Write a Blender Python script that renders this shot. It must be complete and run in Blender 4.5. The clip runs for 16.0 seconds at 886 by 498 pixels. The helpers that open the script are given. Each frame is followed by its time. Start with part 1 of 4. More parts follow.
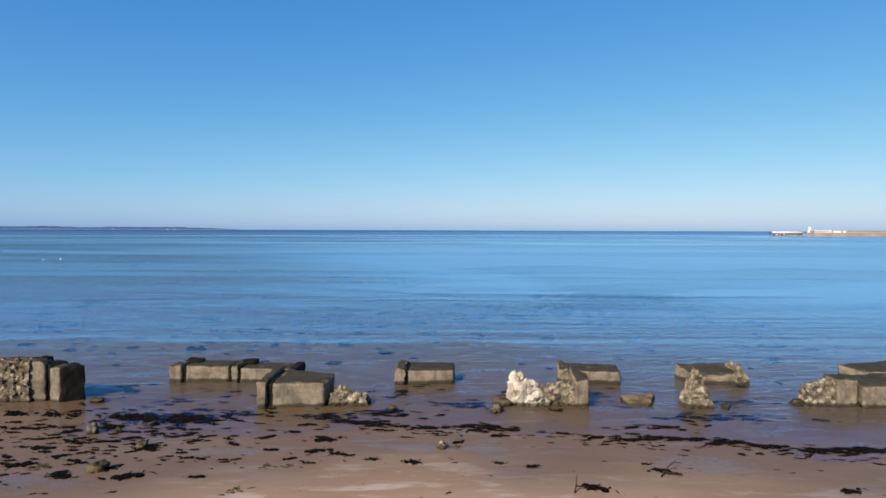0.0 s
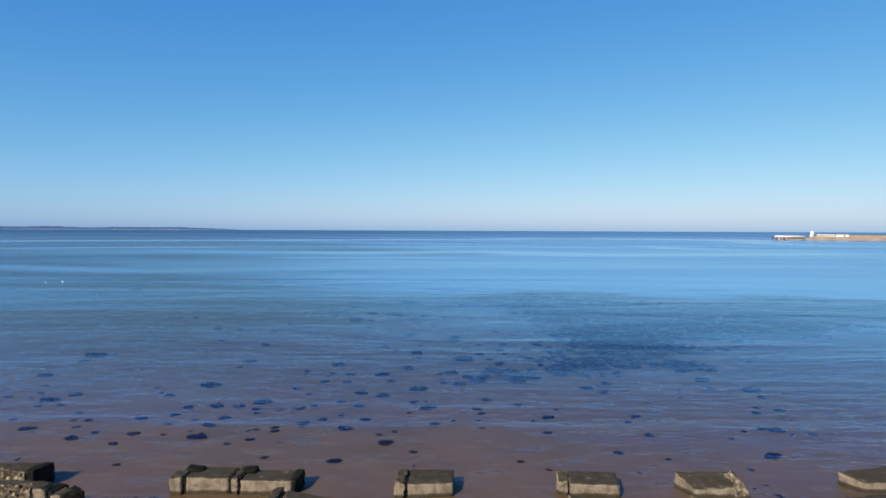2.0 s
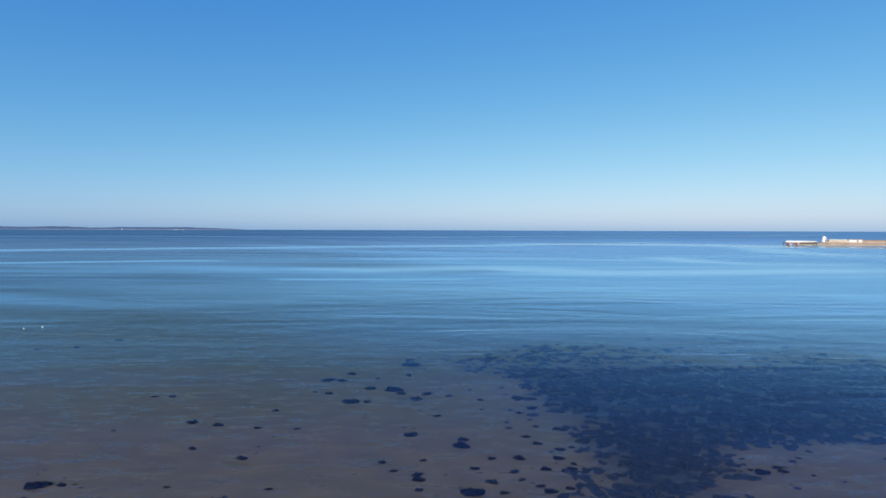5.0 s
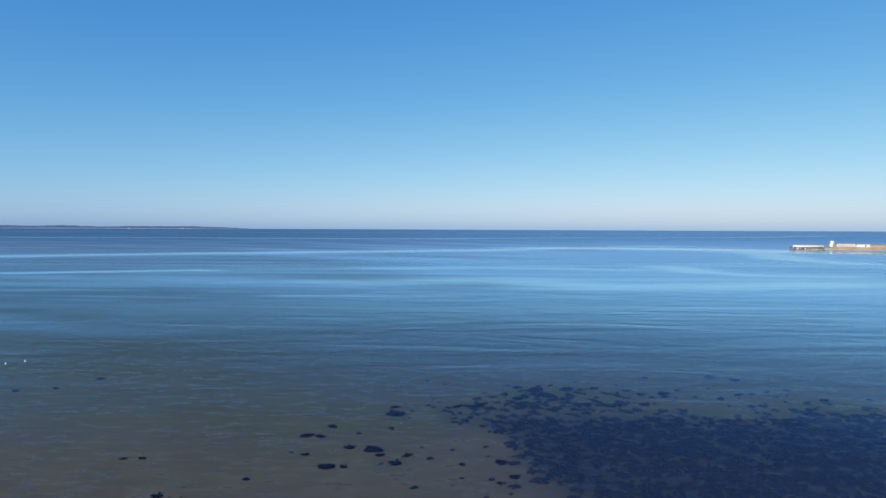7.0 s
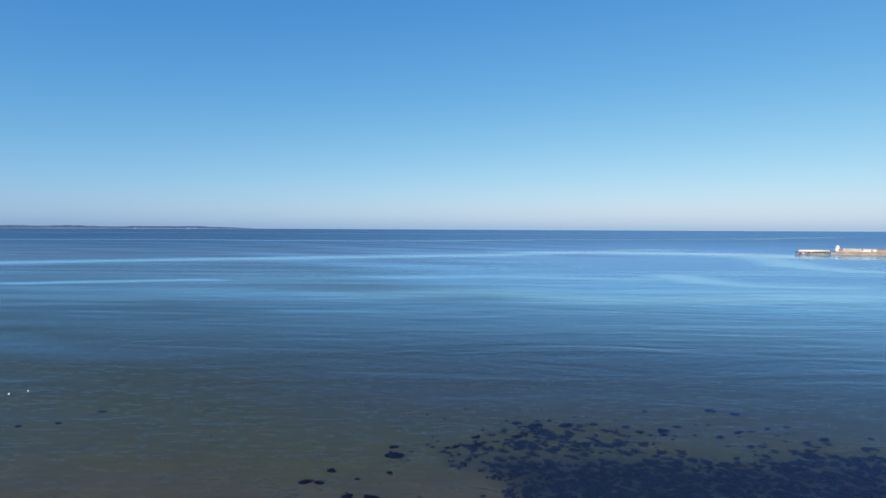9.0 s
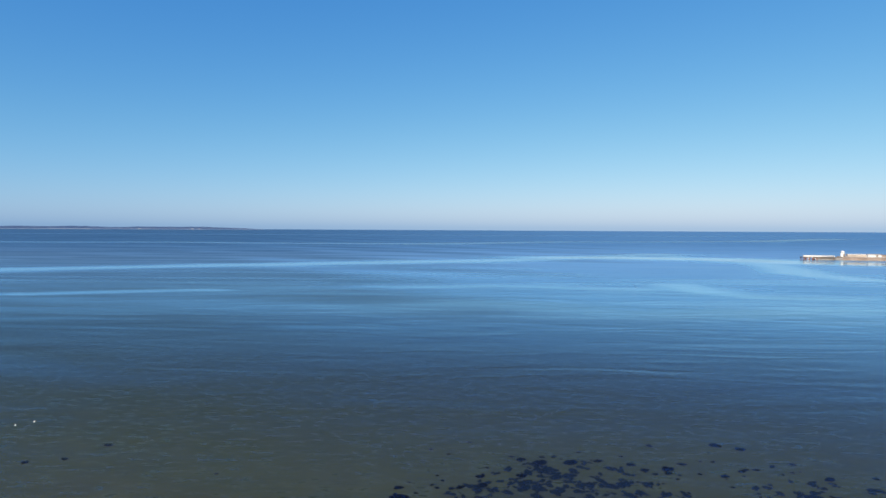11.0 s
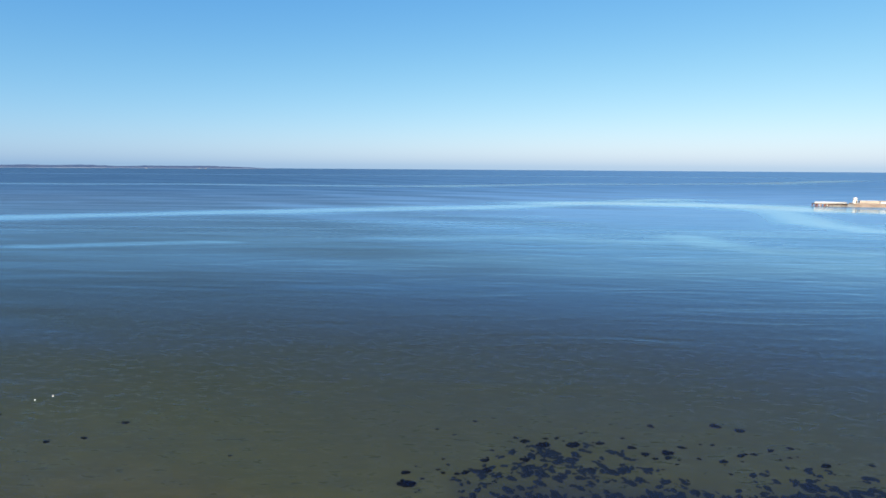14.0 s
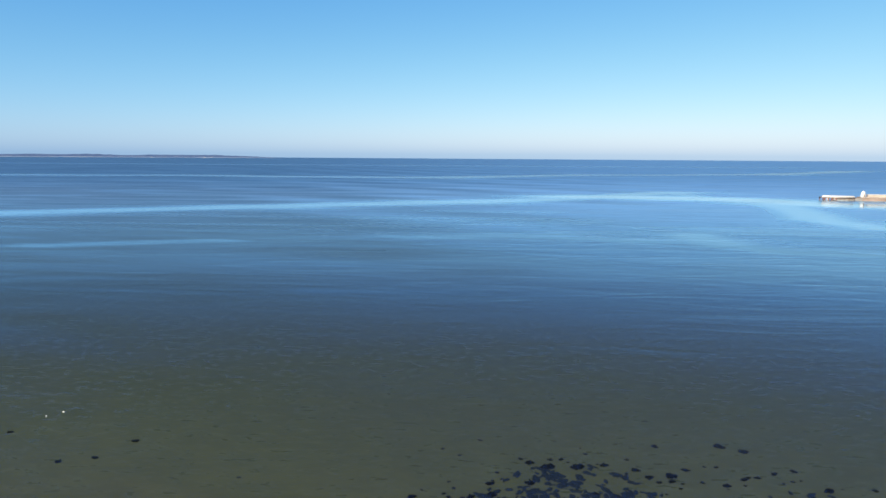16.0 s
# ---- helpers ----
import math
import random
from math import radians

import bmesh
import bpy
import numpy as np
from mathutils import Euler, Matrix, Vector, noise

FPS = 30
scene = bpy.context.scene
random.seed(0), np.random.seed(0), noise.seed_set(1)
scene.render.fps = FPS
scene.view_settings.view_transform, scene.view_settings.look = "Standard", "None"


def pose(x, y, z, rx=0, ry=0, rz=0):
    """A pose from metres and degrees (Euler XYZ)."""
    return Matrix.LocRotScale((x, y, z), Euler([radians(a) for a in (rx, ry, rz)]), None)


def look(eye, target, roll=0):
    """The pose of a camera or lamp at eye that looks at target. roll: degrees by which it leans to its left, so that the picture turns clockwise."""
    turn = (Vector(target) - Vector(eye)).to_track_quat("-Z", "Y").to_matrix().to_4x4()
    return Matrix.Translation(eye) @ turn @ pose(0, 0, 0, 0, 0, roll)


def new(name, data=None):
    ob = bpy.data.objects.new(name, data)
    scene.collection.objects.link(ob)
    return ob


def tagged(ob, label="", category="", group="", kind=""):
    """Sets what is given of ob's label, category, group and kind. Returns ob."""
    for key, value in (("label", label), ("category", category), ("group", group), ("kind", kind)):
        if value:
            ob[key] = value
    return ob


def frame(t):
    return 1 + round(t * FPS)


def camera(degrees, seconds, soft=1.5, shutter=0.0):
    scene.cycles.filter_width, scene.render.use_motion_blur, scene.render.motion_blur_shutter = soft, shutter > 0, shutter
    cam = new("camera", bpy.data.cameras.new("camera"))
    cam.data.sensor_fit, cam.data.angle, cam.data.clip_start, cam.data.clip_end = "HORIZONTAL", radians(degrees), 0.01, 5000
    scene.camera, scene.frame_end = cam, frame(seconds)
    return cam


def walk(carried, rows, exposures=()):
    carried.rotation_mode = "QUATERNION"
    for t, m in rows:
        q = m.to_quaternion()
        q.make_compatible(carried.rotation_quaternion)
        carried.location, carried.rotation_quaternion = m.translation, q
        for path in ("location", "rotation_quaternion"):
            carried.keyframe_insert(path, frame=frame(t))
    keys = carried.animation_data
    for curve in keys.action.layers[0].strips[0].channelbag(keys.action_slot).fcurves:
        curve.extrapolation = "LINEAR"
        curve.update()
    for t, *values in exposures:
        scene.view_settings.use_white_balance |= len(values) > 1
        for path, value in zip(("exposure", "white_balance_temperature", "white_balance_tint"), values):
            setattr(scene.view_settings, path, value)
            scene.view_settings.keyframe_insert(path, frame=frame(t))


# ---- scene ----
import functools

cam = camera(72.0, 16.0, soft=1.6)
PATH = [
    (0, (-0.00, -0.00, 4.00), (-0.000, 9.995, 3.686), 0.19),
    (0.5, (0.01, 0.01, 4.57), (0.000, 10.004, 4.235), 0.30),
    (1, (0.02, 0.04, 5.34), (0.006, 10.031, 5.015), 0.30),
    (1.5, (0.05, 0.05, 6.17), (0.025, 10.050, 5.846), 0.26),
    (2, (0.05, 0.08, 6.98), (0.020, 10.072, 6.666), 0.24),
    (2.5, (0.19, 0.19, 7.77), (0.124, 10.182, 7.446), 0.16),
    (3, (0.25, 0.54, 8.56), (0.163, 10.530, 8.249), 0.12),
    (3.5, (0.20, 1.25, 9.39), (0.108, 11.243, 9.072), 0.09),
    (4, (0.09, 2.53, 10.26), (-0.005, 12.521, 9.959), 0.11),
    (4.5, (0.03, 4.16, 11.17), (-0.084, 14.150, 10.847), 0.22),
    (5, (0.03, 5.80, 12.10), (-0.096, 15.790, 11.769), 0.18),
    (7.5, (2.14, 7.94, 17.13), (1.889, 17.930, 16.777), 0.28),
    (8, (2.26, 7.93, 18.07), (1.984, 17.918, 17.720), 0.29),
    (8.5, (2.31, 7.92, 19.01), (2.025, 17.910, 18.659), 0.30),
    (9, (2.30, 7.96, 19.94), (2.000, 17.947, 19.581), 0.27),
    (11.5, (2.15, 8.02, 24.62), (1.779, 18.004, 24.266), 0.36),
    (12, (2.16, 8.01, 25.49), (1.771, 17.994, 25.149), 0.43),
    (12.5, (2.18, 8.04, 26.33), (1.770, 18.029, 25.979), 0.41),
    (13, (2.17, 8.21, 27.16), (1.734, 18.187, 26.555), 0.36),
    (13.5, (2.19, 8.49, 27.96), (1.736, 18.423, 26.930), 0.33),
    (14, (2.21, 8.69, 28.75), (1.740, 18.583, 27.400), 0.38),
    (14.5, (2.28, 8.81, 29.55), (1.797, 18.680, 28.042), 0.36),
    (15, (2.39, 8.92, 30.43), (1.867, 18.783, 28.866), 0.31),
    (15.5, (2.32, 8.99, 31.42), (1.767, 18.853, 29.879), 0.29),
    (16, (2.09, 8.93, 32.45), (1.540, 18.797, 30.918), 0.38),
]

walk(cam, [(t, look(eye, target, roll)) for t, eye, target, roll in PATH],
     exposures=((0, 0.68, 6500, 10), (4, 0.68, 6510, 10), (8, 0.68, 6680, 10), (12.5, 0.68, 6570, 10), (14, 0.96, 7080, 10), (16, 0.98, 7080, 10)))

# ---- sky and sun ----
SUN_ELEVATION = radians(34)
SUN_AZIMUTH = radians(-148)          # from north (+y), clockwise seen from above
world = bpy.data.worlds.new("sky")
scene.world = world
world.use_nodes = True
wn, wl = world.node_tree.nodes, world.node_tree.links
sky = wn.new("ShaderNodeTexSky")
sky.sky_type, sky.sun_disc = "NISHITA", False
sky.sun_elevation, sky.sun_rotation = SUN_ELEVATION, SUN_AZIMUTH
sky.air_density, sky.dust_density, sky.ozone_density, sky.altitude = 0.85, 0.6, 1.0, 0
# the clear cold air of the day: each channel's contrast and level
split, join = wn.new("ShaderNodeSeparateColor"), wn.new("ShaderNodeCombineColor")
wl.new(sky.outputs[0], split.inputs[0])
for k, (level, contrast) in enumerate(((0.956, 1.372), (0.893, 0.809), (0.944, 0.386))):
    dim, power, lift = (wn.new("ShaderNodeMath") for _ in range(3))
    dim.operation, power.operation, lift.operation = "MULTIPLY", "POWER", "MULTIPLY"
    dim.inputs[1].default_value, power.inputs[1].default_value, lift.inputs[1].default_value = 0.1, contrast, level * 10
    wl.new(split.outputs[k], dim.inputs[0])
    wl.new(dim.outputs[0], power.inputs[0])
    wl.new(power.outputs[0], lift.inputs[0])
    wl.new(lift.outputs[0], join.inputs[k])
# the sky deepens towards the zenith
way, rise, deep = wn.new("ShaderNodeTexCoord"), wn.new("ShaderNodeSeparateXYZ"), wn.new("ShaderNodeMapRange")
deep.interpolation_type = "SMOOTHSTEP"
for k, v in enumerate((0.0, 0.36, 0.95, 1.0, 0.42)):
    deep.inputs[k].default_value = v
dimmed = wn.new("ShaderNodeVectorMath")
dimmed.operation = "SCALE"
wl.new(way.outputs["Generated"], rise.inputs[0])
wl.new(rise.outputs[2], deep.inputs[0])
wl.new(join.outputs[0], dimmed.inputs[0])
wl.new(deep.outputs[0], dimmed.inputs["Scale"])
# blue-violet haze low over the sea
haze, tint = wn.new("ShaderNodeMapRange"), wn.new("ShaderNodeMix")
haze.interpolation_type = "SMOOTHSTEP"
for k, v in enumerate((0.0, 0.0, 0.17, 1.0, 0.0)):
    haze.inputs[k].default_value = v
tint.data_type, tint.blend_type = "RGBA", "MULTIPLY"
tint.inputs[7].default_value = (0.90, 0.965, 1.06, 1)
wl.new(rise.outputs[2], haze.inputs[0])
wl.new(haze.outputs[0], tint.inputs[0])
wl.new(dimmed.outputs[0], tint.inputs[6])
wl.new(tint.outputs[2], wn["Background"].inputs[0])
wn["Background"].inputs[1].default_value = 0.0625

sun_data = bpy.data.lights.new("sun", "SUN")
sun_data.energy, sun_data.angle, sun_data.color = 5.3, radians(0.5), (1.0, 0.88, 0.73)
sun = new("sun", sun_data)
sun_dir = Vector((math.sin(SUN_AZIMUTH) * math.cos(SUN_ELEVATION), math.cos(SUN_AZIMUTH) * math.cos(SUN_ELEVATION), math.sin(SUN_ELEVATION)))
sun.matrix_world = look(sun_dir * 60, (0, 0, 0))


# ---- materials ----
class Nodes:
    """A short way to write a node material."""

    def __init__(self, name):
        self.mat = bpy.data.materials.new(name)
        self.mat.use_nodes = True
        self.n, self.l = self.mat.node_tree.nodes, self.mat.node_tree.links
        self.bsdf, self.out = self.n["Principled BSDF"], self.n["Material Output"]

    def put(self, socket, value):
        if isinstance(value, bpy.types.NodeSocket):
            self.l.new(value, socket)
        else:
            socket.default_value = value

    def place(self, scale=(1, 1, 1)):
        tc, mp = self.n.new("ShaderNodeTexCoord"), self.n.new("ShaderNodeMapping")
        mp.inputs["Scale"].default_value = scale
        self.l.new(tc.outputs["Object"], mp.inputs["Vector"])
        return mp.outputs[0]

    def world_place(self, scale=(1, 1, 1)):
        g, mp = self.n.new("ShaderNodeNewGeometry"), self.n.new("ShaderNodeMapping")
        mp.inputs["Scale"].default_value = scale
        self.l.new(g.outputs["Position"], mp.inputs["Vector"])
        return mp.outputs[0]

    def noise(self, vec, scale=1.0, detail=4.0, rough=0.55, distort=0.0):
        t = self.n.new("ShaderNodeTexNoise")
        self.l.new(vec, t.inputs["Vector"])
        for k, v in (("Scale", scale), ("Detail", detail), ("Roughness", rough), ("Distortion", distort)):
            t.inputs[k].default_value = v
        return t.outputs["Fac"]

    def voronoi(self, vec, scale=1.0, feature="F1"):
        t = self.n.new("ShaderNodeTexVoronoi")
        t.feature = feature
        self.l.new(vec, t.inputs["Vector"])
        t.inputs["Scale"].default_value = scale
        return t.outputs["Distance"]

    def math(self, op, a, b=0.0, clamp=False):
        m = self.n.new("ShaderNodeMath")
        m.operation, m.use_clamp = op, clamp
        self.put(m.inputs[0], a)
        self.put(m.inputs[1], b)
        return m.outputs[0]

    def ramp(self, fac, a, b, lo=0.0, hi=1.0):
        m = self.n.new("ShaderNodeMapRange")
        m.interpolation_type = "SMOOTHSTEP"
        for k, v in zip(range(5), (fac, a, b, lo, hi)):
            self.put(m.inputs[k], v)
        return m.outputs[0]

    def mix(self, fac, a, b, mode="MIX"):
        m = self.n.new("ShaderNodeMix")
        m.data_type, m.blend_type = "RGBA", mode
        self.put(m.inputs[0], fac)
        self.put(m.inputs[6], a if isinstance(a, bpy.types.NodeSocket) else (*a, 1))
        self.put(m.inputs[7], b if isinstance(b, bpy.types.NodeSocket) else (*b, 1))
        return m.outputs[2]

    def attribute(self, name):
        a = self.n.new("ShaderNodeAttribute")
        a.attribute_name = name
        return a.outputs["Fac"]

    def bump(self, height, strength=0.5, distance=0.02, normal=None):
        b = self.n.new("ShaderNodeBump")
        self.put(b.inputs["Strength"], strength)
        self.put(b.inputs["Distance"], distance)
        self.put(b.inputs["Height"], height)
        if normal:
            self.l.new(normal, b.inputs["Normal"])
        return b.outputs[0]

    def finish(self, colour, rough=0.8, normal=None, metal=0.0, specular=None):
        self.put(self.bsdf.inputs["Base Color"], colour if isinstance(colour, bpy.types.NodeSocket) else (*colour, 1))
        self.put(self.bsdf.inputs["Roughness"], rough)
        self.put(self.bsdf.inputs["Metallic"], metal)
        if specular is not None:
            self.put(self.bsdf.inputs["Specular IOR Level"], specular)
        if normal:
            self.l.new(normal, self.bsdf.inputs["Normal"])
        return self.mat


def sand_material():
    m = Nodes("sand")
    p = m.world_place()
    wet = m.attribute("wet")
    broad = m.noise(m.world_place((0.35, 0.9, 1)), 1.0, 4)
    grain = m.noise(p, 60, 3, 0.7)
    flecks = m.noise(m.world_place((2.2, 5.0, 1)), 1.6, 5, 0.65)
    col = m.mix(m.ramp(broad, 0.3, 0.7), (0.225, 0.146, 0.098), (0.275, 0.190, 0.134))
    col = m.mix(m.ramp(grain, 0.3, 0.75, 0.0, 0.35), col, (0.13, 0.082, 0.050))
    col = m.mix(m.ramp(flecks, 0.60, 0.74, 0.0, 0.55), col, (0.32, 0.25, 0.19))
    shells = m.voronoi(m.world_place((1, 1.4, 1)), 3.2)
    col = m.mix(m.ramp(shells, 0.10, 0.05, 0.0, 0.5), col, (0.38, 0.31, 0.25))
    col = m.mix(m.ramp(wet, 0.0, 1.0, 0.0, 0.55), col, (0.03, 0.018, 0.012))
    col = m.mix(m.ramp(m.attribute("drowned"), 0.0, 1.0, 0.0, 0.75), col, m.mix(m.ramp(broad, 0.3, 0.7), (0.068, 0.042, 0.016), (0.088, 0.055, 0.022)))
    col = m.mix(m.math("MULTIPLY", m.attribute("silt"), 0.75), col, m.mix(m.ramp(broad, 0.35, 0.65), (0.050, 0.046, 0.042), (0.068, 0.061, 0.053)))
    col = m.mix(m.math("MULTIPLY", m.attribute("ooze"), 0.85), col, m.mix(m.ramp(broad, 0.35, 0.65), (0.050, 0.053, 0.022), (0.062, 0.064, 0.028)))
    # dark weed litter, its blue painted in for the sky mirrored above
    col = m.mix(m.math("MULTIPLY", m.attribute("litter"), m.ramp(m.noise(p, 1.3, 4, 0.6), 0.40, 0.66, 0.97, 0.70)), col, (0.010, 0.015, 0.031))
    # pale smears paint the sky's sheen on a thin water film
    film_sheen = m.ramp(m.noise(m.world_place((0.5, 1.9, 1)), 1.3, 5, 0.62, 0.4), 0.52, 0.66, 0.0, 0.50)
    col = m.mix(m.math("MULTIPLY", film_sheen, m.math("SUBTRACT", 1.0, wet)), col, (0.42, 0.37, 0.34))
    puddle = m.ramp(m.noise(m.world_place((0.5, 1.3, 1)), 1.1, 4, 0.6), 0.50, 0.66)
    rough = m.math("SUBTRACT", 0.75, m.math("MULTIPLY", wet, m.math("ADD", 0.18, m.math("MULTIPLY", puddle, 0.34))))
    ripple = m.noise(m.world_place((1.5, 6.0, 1)), 1.5, 4)
    h = m.math("ADD", m.math("MULTIPLY", ripple, 0.6), m.math("MULTIPLY", grain, 0.12))
    return m.finish(col, rough, m.bump(h, 0.35, 0.02), specular=0.3)


def water_material():
    """Clear shallow water that grows green and deep; wind-ruffled lanes are rough, slicks are smooth."""
    m = Nodes("sea_water")
    m.n.remove(m.bsdf)
    slick, depth, far = m.attribute("slick"), m.attribute("depth"), m.attribute("open_sea")
    # ripples: short ones near the shore, long-crested ones farther out
    r0 = m.noise(m.world_place((1.7, 5.0, 1)), 1.0, 3, 0.5, 0.9)
    r1 = m.noise(m.world_place((0.55, 1.9, 1)), 1.0, 1.6, 0.5, 0.9)
    r2 = m.noise(m.world_place((0.15, 0.52, 1)), 1.0, 2, 0.5, 1.2)
    r3 = m.noise(m.world_place((0.028, 0.11, 1)), 1.0, 3, 0.55, 1.2)
    streak = m.noise(m.world_place((0.006, 0.045, 1)), 1.0, 5, 0.6, 0.8)
    streak = m.ramp(streak, 0.38, 0.66)
    calm = m.math("MAXIMUM", slick, m.math("MULTIPLY", m.math("SUBTRACT", 1.0, streak), 0.35))
    h = m.math("ADD", m.math("ADD", m.math("MULTIPLY", r0, m.ramp(depth, 0.10, 0.40, 0.056, 0.004)), m.math("MULTIPLY", r1, m.ramp(depth, 0.15, 0.45, 0.046, 0.006))), m.math("ADD", m.math("MULTIPLY", r2, m.ramp(depth, 0.40, 0.70, 0.030, 0.018)), m.math("MULTIPLY", r3, 0.40)))
    strength = m.math("MULTIPLY", m.ramp(calm, 0.0, 1.0, 1.0, 0.3), m.ramp(depth, 0.0, 0.05, 0.35, 1.0))
    strength = m.math("MULTIPLY", strength, m.ramp(m.attribute("lee"), 0.0, 1.0, 1.0, 0.85))
    normal = m.bump(h, m.math("MULTIPLY", strength, 0.50), 1.0)
    rough_far = m.ramp(calm, 0.0, 1.0, m.ramp(depth, 0.6, 3.0, 0.24, 0.40), 0.08)
    rough = m.math("MULTIPLY", rough_far, m.ramp(depth, 0.0, 0.22, 0.15, 1.0))
    facing = m.n.new("ShaderNodeLayerWeight")
    facing.inputs["Blend"].default_value = 0.5
    m.l.new(normal, facing.inputs["Normal"])
    gloss = m.n.new("ShaderNodeBsdfGlossy")
    m.put(gloss.inputs["Roughness"], rough)
    # gloss tint paints in the mirrored sky: deep blue seen steeply, pale seen flat
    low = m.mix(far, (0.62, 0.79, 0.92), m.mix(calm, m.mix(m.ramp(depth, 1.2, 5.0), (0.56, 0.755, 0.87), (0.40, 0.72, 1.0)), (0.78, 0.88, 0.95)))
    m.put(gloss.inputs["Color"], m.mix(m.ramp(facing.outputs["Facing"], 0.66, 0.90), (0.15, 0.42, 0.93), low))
    m.l.new(normal, gloss.inputs["Normal"])
    # absorption: what is left of the light after the depth, channel by channel
    clear = m.n.new("ShaderNodeCombineColor")
    for k, rate in enumerate((0.60, 0.40, 0.50)):
        m.put(clear.inputs[k], m.math("EXPONENT", m.math("MULTIPLY", depth, -rate)))
    see = m.n.new("ShaderNodeBsdfTransparent")
    m.l.new(clear.outputs[0], see.inputs["Color"])
    body = m.n.new("ShaderNodeBsdfDiffuse")
    m.put(body.inputs["Color"], m.mix(far, (0.060, 0.070, 0.031), m.mix(m.ramp(depth, 1.0, 4.0), (0.032, 0.064, 0.096), (0.014, 0.050, 0.115))))
    murk = m.n.new("ShaderNodeMixShader")
    m.put(murk.inputs[0], m.ramp(depth, 0.50, 1.05, 0.0, 0.97))
    m.l.new(see.outputs[0], murk.inputs[1])
    m.l.new(body.outputs[0], murk.inputs[2])
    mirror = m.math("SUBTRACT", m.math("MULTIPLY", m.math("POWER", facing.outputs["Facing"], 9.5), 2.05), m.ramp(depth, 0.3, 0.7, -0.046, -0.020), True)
    # reflection strength is painted by place: gusts, wind, depth, lee and wavelet
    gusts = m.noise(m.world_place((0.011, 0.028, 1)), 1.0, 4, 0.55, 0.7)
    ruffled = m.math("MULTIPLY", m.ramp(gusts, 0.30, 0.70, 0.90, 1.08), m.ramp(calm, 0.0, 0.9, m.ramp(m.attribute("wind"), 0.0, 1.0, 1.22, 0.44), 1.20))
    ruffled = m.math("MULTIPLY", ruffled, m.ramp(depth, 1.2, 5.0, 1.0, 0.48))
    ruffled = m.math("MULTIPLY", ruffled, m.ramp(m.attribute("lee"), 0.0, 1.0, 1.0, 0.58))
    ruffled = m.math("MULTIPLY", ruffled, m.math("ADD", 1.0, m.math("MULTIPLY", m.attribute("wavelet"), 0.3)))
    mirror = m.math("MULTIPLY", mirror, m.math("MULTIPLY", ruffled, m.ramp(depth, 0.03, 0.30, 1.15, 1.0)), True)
    top = m.n.new("ShaderNodeMixShader")
    m.l.new(mirror, top.inputs[0])
    m.l.new(murk.outputs[0], top.inputs[1])
    m.l.new(gloss.outputs[0], top.inputs[2])
    m.l.new(top.outputs[0], m.out.inputs["Surface"])
    return m.mat


